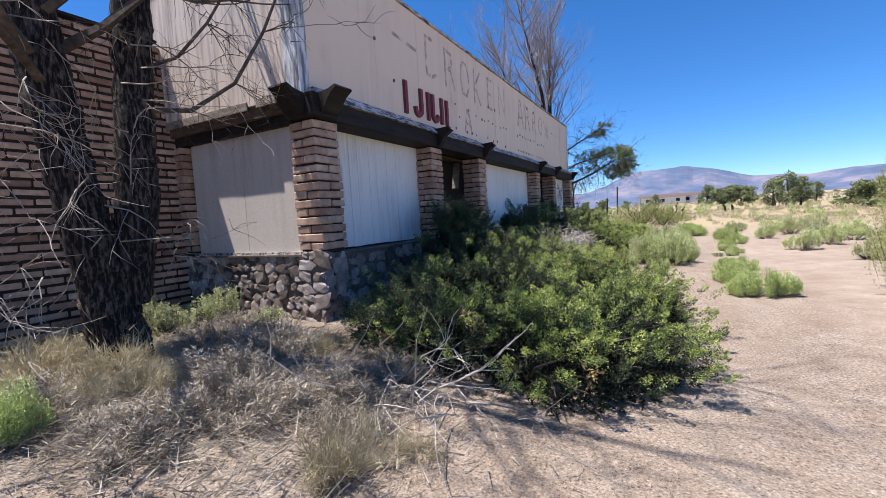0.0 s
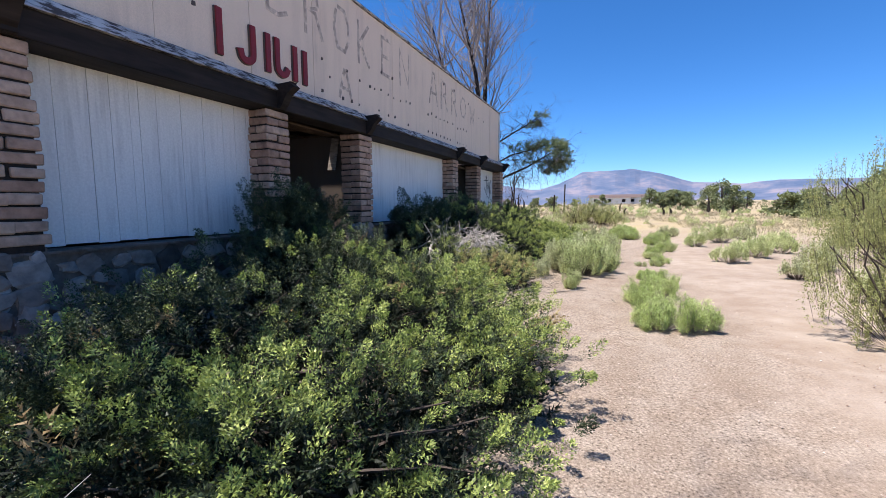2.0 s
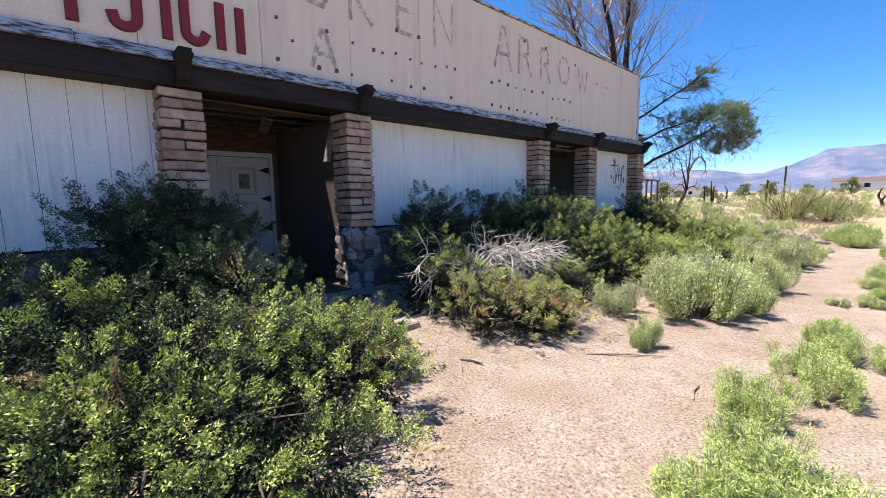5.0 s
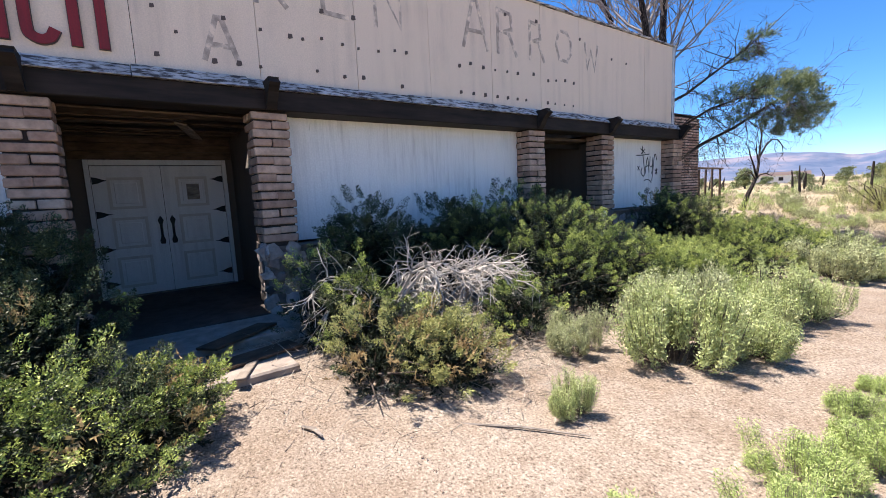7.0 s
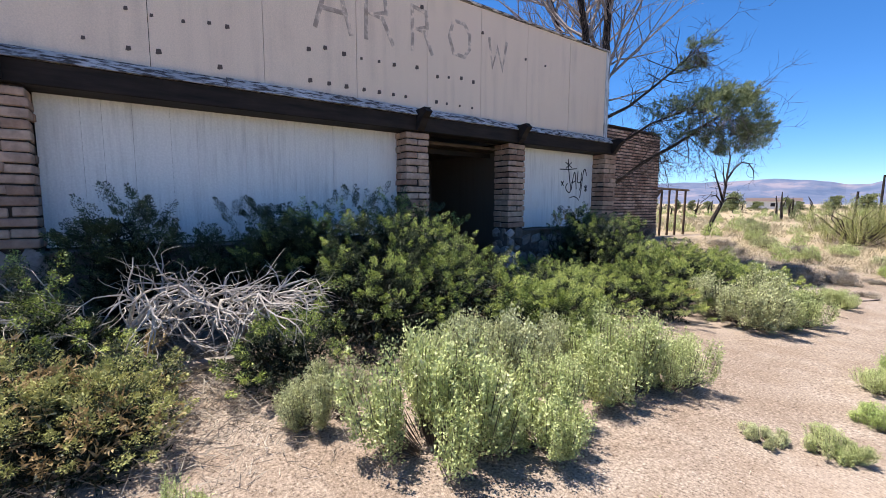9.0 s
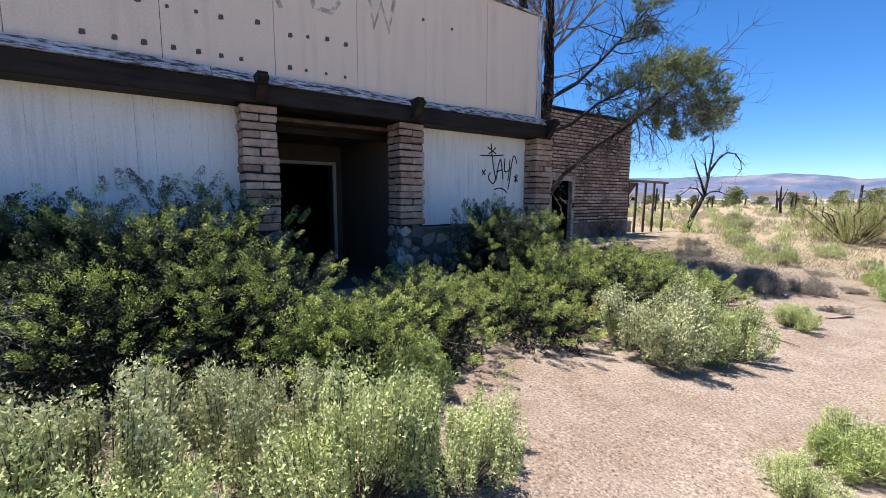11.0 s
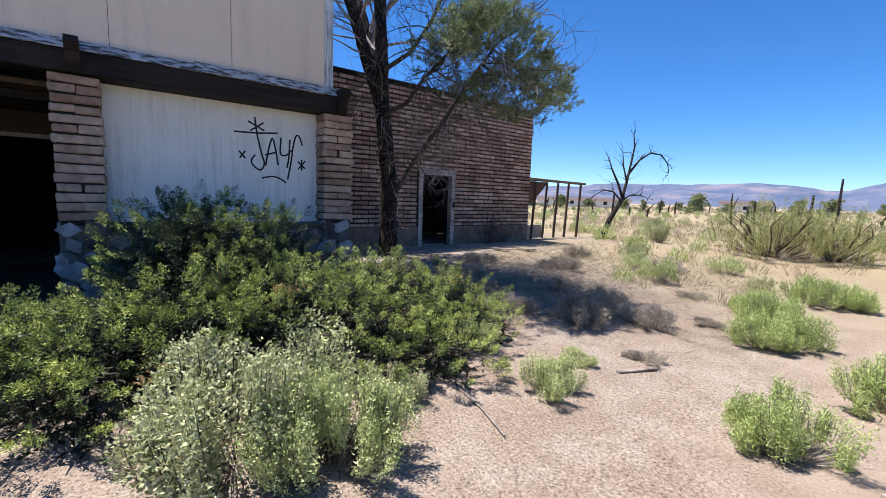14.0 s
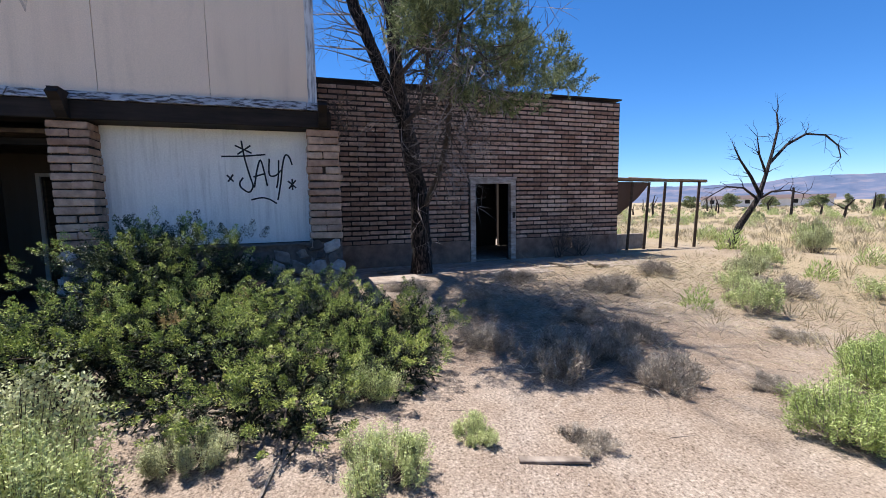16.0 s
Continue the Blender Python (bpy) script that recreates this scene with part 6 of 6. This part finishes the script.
way = np.stack([np.cos(az), np.sin(az), rng.uniform(0.0, 0.25, len(x))], 1)
litter = kites(np.stack([x, y, ground_z(x, y) + 0.008], 1), unit(way), rng.uniform(0.03, 0.1, len(x)), rng.uniform(0.002, 0.005, len(x)), np.tile(np.array([0.1, 0.1, 1.0]), (len(x), 1)))
tagged(new("twig_litter", tri_soup("twig_litter", litter, 4, GREY_STRAW)), "dry twigs and straw littering the ground", "litter", kind="stuff")

# ---- far trees, houses and poles ----
random.seed(33)


def far_tree(x, y, h, w, seed, name="far_tree", label="dark green tree far out on the flat", pointed=0.3):
    """A bushy tree whose crown comes down near the ground and narrows upwards."""
    global rng
    rng = np.random.default_rng(seed)
    ob = thing(name, label, "tree", (x, y, gz(x, y)), "far trees")
    v, f = tube(vpath((0, 0, -0.1), (0.1, 0, h * 0.4), (0, 0.1, h * 0.8)), [h * 0.04, h * 0.03, h * 0.01], 6)
    for k in range(6):
        a = random.uniform(0, 6.28)
        tube([Vector((0.05, 0, h * (0.2 + 0.08 * k))), Vector((math.cos(a) * w * 0.35, math.sin(a) * w * 0.35, h * (0.35 + 0.07 * k)))], [h * 0.015, h * 0.005], 4, v, f)
    child("trunk", mesh_of("trunk", v, f, DARK_TWIG), ob)
    cs = []
    for k in range(16):
        up = (k + random.random()) / 16
        a, u = random.uniform(0, 6.28), random.random() ** 0.5 * 0.4 * w * (1 - (0.3 + pointed) * up)
        c = np.array([math.cos(a) * u, math.sin(a) * u, h * (0.12 + 0.76 * up)])
        d = unit(rng.normal(size=(110, 3))) * rng.uniform(0.3, 1.0, (110, 1)) * np.array([w * 0.17, w * 0.17, h * 0.12])
        cs.append(c + d)
    cs = np.concatenate(cs)
    child("crown", tri_soup("crown", blades(cs, unit(rng.normal(size=cs.shape)), np.full(len(cs), w * 0.06), np.full(len(cs), w * 0.04)), 3, FAR_GREEN), ob)
    return ob


for k, (az, d, h, w) in enumerate(((1.5, 120, 3.6, 4), (-3.8, 110, 4.6, 5), (-5.0, 108, 3.8, 7), (-5.9, 108, 4.2, 7), (-7.0, 110, 4.0, 7), (-7.8, 112, 3.8, 5), (-9.8, 78, 4.4, 4), (-11.0, 74, 4.8, 4.4), (-12.1, 76, 4.2, 4.4), (-13.3, 100, 3.6, 3.5), (-17.2, 60, 2.6, 7), (-19.0, 58, 3.2, 5),
                                   (-21.5, 44, 3.2, 5), (-24, 42, 4.2, 5), (-27, 40, 4.2, 6), (-30, 42, 4.6, 6), (10.3, 95, 4.0, 6), (12.9, 92, 3.6, 5), (16.5, 100, 3.6, 4.5), (15.3, 120, 2.8, 4), (21.9, 85, 4.7, 7), (25.7, 110, 3.4, 4), (27.7, 90, 3.4, 3), (30.0, 120, 3.6, 8), (37.4, 110, 4.4, 7), (34, 130, 3.6, 7), (41, 120, 4.0, 7),
                                   (19, 130, 3.0, 6), (23.8, 130, 3.2, 5), (6.5, 120, 3.2, 5))):
    fx, fy, size = (0.1, 1.0, 1.0) if az < 5 else (2.6, 18.5, 0.8)
    far_tree(fx - d * math.sin(radians(az)), fy + d * math.cos(radians(az)), h * size, w * size, 100 + k)
for k in range(26):
    az, d = random.uniform(12, 46), random.uniform(55, 120)
    sn = thing("dead_snag", "short dead tree stump standing on the flat", "tree", (1.5 - d * math.sin(radians(az)), 8 + d * math.cos(radians(az)), gz(1.5 - d * math.sin(radians(az)), 8 + d * math.cos(radians(az)))), "dead snags")
    h = random.uniform(1.2, 2.8)
    v, f = tube([Vector((0, 0, -0.1)), Vector((random.gauss(0, 0.15), 0, h * 0.6)), Vector((random.gauss(0, 0.25), 0, h))], [0.14, 0.1, 0.04], 5)
    tube([Vector((0, 0, h * 0.5)), Vector((random.gauss(0, 0.5), random.gauss(0, 0.5), h * 0.9))], [0.06, 0.02], 4, v, f)
    child("trunk", mesh_of("trunk", v, f, BARK), sn)
for k in range(7):
    az, d = -12 + 24 * random.random(), random.uniform(48, 75)
    sn = thing("dead_snag", "short dark stump standing in the grass", "tree", (1.5 - d * math.sin(radians(az)), 8 + d * math.cos(radians(az)), gz(1.5 - d * math.sin(radians(az)), 8 + d * math.cos(radians(az)))), "dead snags")
    v, f = tube([Vector((0, 0, -0.1)), Vector((random.gauss(0, 0.1), 0, 0.6)), Vector((random.gauss(0, 0.2), 0, random.uniform(0.8, 1.4)))], [0.16, 0.13, 0.06], 5)
    child("trunk", mesh_of("trunk", v, f, BARK), sn)


def far_house(az, d, w, h, label):
    x, y = 1.5 - d * math.sin(radians(az)), 8 + d * math.cos(radians(az))
    ob = thing("house", label, "house", (x, y, gz(x, y) - 0.1), "far houses")
    part("wall", box((-w / 2, -4, 0), (w / 2, 4, h)), HOUSE, ob)
    part("roof", extruded([(-4.5, h), (4.5, h), (0, h + 1.1)], "x", -w / 2 - 0.4, w / 2 + 0.4), METAL, ob)
    for k in range(3):
        part("window", box((-w / 2 + (k + 0.5) * w / 3 - 0.6, -4.03, 1.0), (-w / 2 + (k + 0.5) * w / 3 + 0.6, -3.9, 2.1)), IRON, ob)
    ob.rotation_euler = (0, 0, radians(az))


HOUSE = painted("far_house_wall", (0.78, 0.76, 0.74), (0.4, 0.36, 0.33), 1.0, 0.4)
for az, d, w, h in ((-1.5, 170, 20, 2.7), (1.2, 165, 14, 2.6), (31.5, 165, 16, 2.3), (29, 170, 12, 2.3), (34.5, 170, 18, 2.3), (16, 180, 14, 2.7), (-3.5, 175, 14, 2.7)):
    far_house(az, d, w, h, "low pale house far across the flat")
for az, d, h in ((7.5, 70, 4.6), (25.3, 62, 2.8), (9.0, 64, 2.8)):
    x, y = 1.5 - d * math.sin(radians(az)), 8 + d * math.cos(radians(az))
    pl = thing("wooden_pole", "lone weathered wooden pole on the flat", "pole", (x, y, gz(x, y)), "far poles")
    v, f = tube([Vector((0, 0, -0.1)), Vector((0.05, 0.1, h))], [0.13, 0.1], 6)
    child("shaft", mesh_of("shaft", v, f, BARK), pl)

# pale bare stems in front of the big juniper
bare = thing("bare_stems", "pale bare dead stems lying in front of the juniper", "branch pile", (-2.3, 3.0, gz(-2.3, 3.0)))
for k in range(26):
    v, f, tips = [], [], []
    u = random.uniform(-2.6, 0.6)
    limb(Vector((random.gauss(0, 0.35), random.gauss(0, 0.25), 0.04)), Vector((math.cos(u), math.sin(u), random.uniform(0.1, 0.6))), random.uniform(0.5, 0.9), 0.009, v, f, 1, tips, 0.45, -0.04, 3, 4, 0.6, 0.7)
    child("stem", mesh_of("stem", v, f, DEAD_WHITE), bare)

# flattened dead grass in front of the forked tree and under the corner tree
rng = np.random.default_rng(91)


def grass_mat(name, n, cx, cy, sx, sy, mat, label):
    x, y = rng.normal(cx, sx, n), rng.normal(cy, sy, n)
    keep = (x > -6.9) & ((x < -0.3) | (y > 15)) & ~((x < -3.9) & (y > 4.0) & (y < 21.2))
    x, y = x[keep], y[keep]
    az = rng.uniform(0, 6.28, len(x))
    way = unit(np.stack([np.cos(az), np.sin(az), rng.uniform(-0.1, 0.75, len(x))], 1))
    p = np.stack([x, y, ground_z(x, y) + rng.uniform(0.005, 0.09, len(x))], 1)
    me = tri_soup(name, blades(p, way, rng.uniform(0.07, 0.27, len(x)), rng.uniform(0.004, 0.01, len(x))), 3, mat)
    return tagged(new(name, me), label, "grass", kind="stuff")


grass_mat("dead_grass_mat", 15000, -3.6, 2.3, 1.0, 0.85, GREY_STRAW, "flattened grey dead grass and twigs")
grass_mat("juniper_litter_mat", 5000, -1.9, 11.3, 0.7, 0.9, GREY_STRAW, "flattened dead twigs and straw between the junipers")
grass_mat("straw_mat", 5000, -4.6, 2.2, 0.9, 0.6, STRAW, "flattened straw-coloured dead grass")
grass_mat("corner_grass_mat", 9000, -2.7, 23.6, 1.0, 1.0, GREY_STRAW, "flattened grey dead grass under the tree")
grass_mat("side_grass_mat", 9000, -3.2, 27.5, 1.8, 1.6, STRAW, "flattened straw beside the apron")

# ---- blocks of the columns and walls ----
random.seed(4)


def block_mesh(dx, dy, dz, mat, k):
    """One slumped block: a box with uneven corners and worn edges."""
    r = random.Random(k)
    bm = bmesh.new()
    bmesh.ops.create_cube(bm, size=1.0)
    for v in bm.verts:
        v.co = Vector((v.co.x * dx + r.uniform(-0.006, 0.006), v.co.y * dy + r.uniform(-0.005, 0.005), v.co.z * dz + r.uniform(-0.004, 0.004)))
    bmesh.ops.bevel(bm, geom=list(bm.edges), offset=0.011, segments=1, affect="EDGES")
    me = bpy.data.meshes.new("brick")
    bm.to_mesh(me)
    bm.free()
    me.materials.append(mat)
    return me


def block_column(y0, y1, z0=1.25, z1=2.98, x0=-4.5, x1=FRONT, mat=BRICK_COLUMN):
    ob = thing("block_column", "tan slump-block porch column on a stone base", "column", (0, 0, 0), "porch columns")
    w, d = y1 - y0, x1 - x0
    part("core", box((x0 + 0.035, y0 + 0.035, z0 - 0.05), (x1 - 0.035, y1 - 0.035, z1)), MORTAR, ob)
    n = 15
    h = (z1 - z0) / n
    full = [block_mesh(d * 0.5 - 0.008, w, h - 0.016, mat, k) for k in range(4)]
    half = [block_mesh(d, w * 0.5 - 0.008, h - 0.016, mat, 10 + k) for k in range(4)]
    for i in range(n):
        z = z0 + (i + 0.5) * h
        if i % 2 == 0:
            spots_ = [(full, (x1 - d * 0.25, (y0 + y1) / 2)), (full, (x0 + d * 0.25, (y0 + y1) / 2))]
        else:
            spots_ = [(half, ((x0 + x1) / 2, y0 + w * 0.25)), (half, ((x0 + x1) / 2, y1 - w * 0.25))]
        for kinds, (x, y) in spots_:
            b = child("brick", random.choice(kinds), ob)
            b.matrix_local = pose(x + random.gauss(0, 0.005), y + random.gauss(0, 0.01), z + random.gauss(0, 0.003), random.gauss(0, 0.7), random.gauss(0, 0.4), random.gauss(0, 1.5) + random.choice((0, 180))) @ Matrix.Diagonal((random.uniform(0.96, 1.02), random.uniform(0.95, 1.02), random.uniform(0.88, 1.06), 1))
    return ob


for a, b in COLUMNS:
    block_column(a, b)
block_column(4.27, 4.72, x0=-7.45, x1=-6.95)


def block_wall(parent, y0, y1, z0, z1, hole, near):
    """Running bond on the east face; the nearest blocks singly, the rest joined."""
    L, H = 0.42, 0.115
    kinds = [block_mesh(0.09, L - 0.02, H - 0.038, BRICK_WALL, 40 + k) for k in range(6)]
    shorts = [block_mesh(0.09, L / 2 - 0.02, H - 0.038, BRICK_WALL, 60 + k) for k in range(3)]
    singles, verts, faces = 0, [], []
    row = 0
    z = z0
    while z + H <= z1 + 0.01:
        y = y0 - (L / 2 if row % 2 else 0)
        while y < y1 - 0.05:
            a, b = max(y, y0), min(y + L, y1)
            y += L
            if hole and z + H > hole[3] and z < hole[2] and b > hole[0] - 0.03 and a < hole[1] + 0.03:
                if a < hole[0] - 0.12:
                    b = hole[0] - 0.03
                elif b > hole[1] + 0.12:
                    a = hole[1] + 0.03
                else:
                    continue
            me = random.choice(kinds if b - a > L * 0.75 else shorts)
            size = (b - a) / (L if b - a > L * 0.75 else L / 2)
            m = pose(WALL_X - 0.03 + random.gauss(0, 0.003), (a + b) / 2, z + H / 2 + random.gauss(0, 0.002), 0, random.gauss(0, 0.6), random.gauss(0, 0.35)) @ Matrix.Diagonal((1, size, 1, 1))
            if singles < 300 and near(a, z):
                ob = child("brick", me, parent)
                ob.matrix_local = m
                singles += 1
            else:
                base = len(verts)
                verts += [m @ v.co for v in me.vertices]
                faces += [tuple(base + i for i in p.vertices) for p in me.polygons]
        z += H
        row += 1
    rest = child("brick_rest", mesh_of("brick_rest", verts, faces, BRICK_WALL), parent)
    rest["kind"] = "stuff"


block_wall(wall_north, 20.7, NORTH_END, 0.85, TOP, (DOOR3[0] - 0.09, DOOR3[1] + 0.09, 2.45, 0.2), lambda y, z: 22.3 < y < 27.3 and 0.9 < z < 3.4)
block_wall(wall_south, -0.5, 4.6, 0.2, TOP, None, lambda y, z: y > 0.9 and 0.9 < z < 4.2)
part("parged_foot", box((WALL_X - 0.05, 20.7, 0.1), (WALL_X + 0.012, DOOR3[0] - 0.1, 0.85)), PARGE, wall_north, "brown parged foot of the wall")
part("parged_foot", box((WALL_X - 0.05, DOOR3[1] + 0.1, 0.1), (WALL_X + 0.012, NORTH_END, 0.85)), PARGE, wall_north, "brown parged foot of the wall")
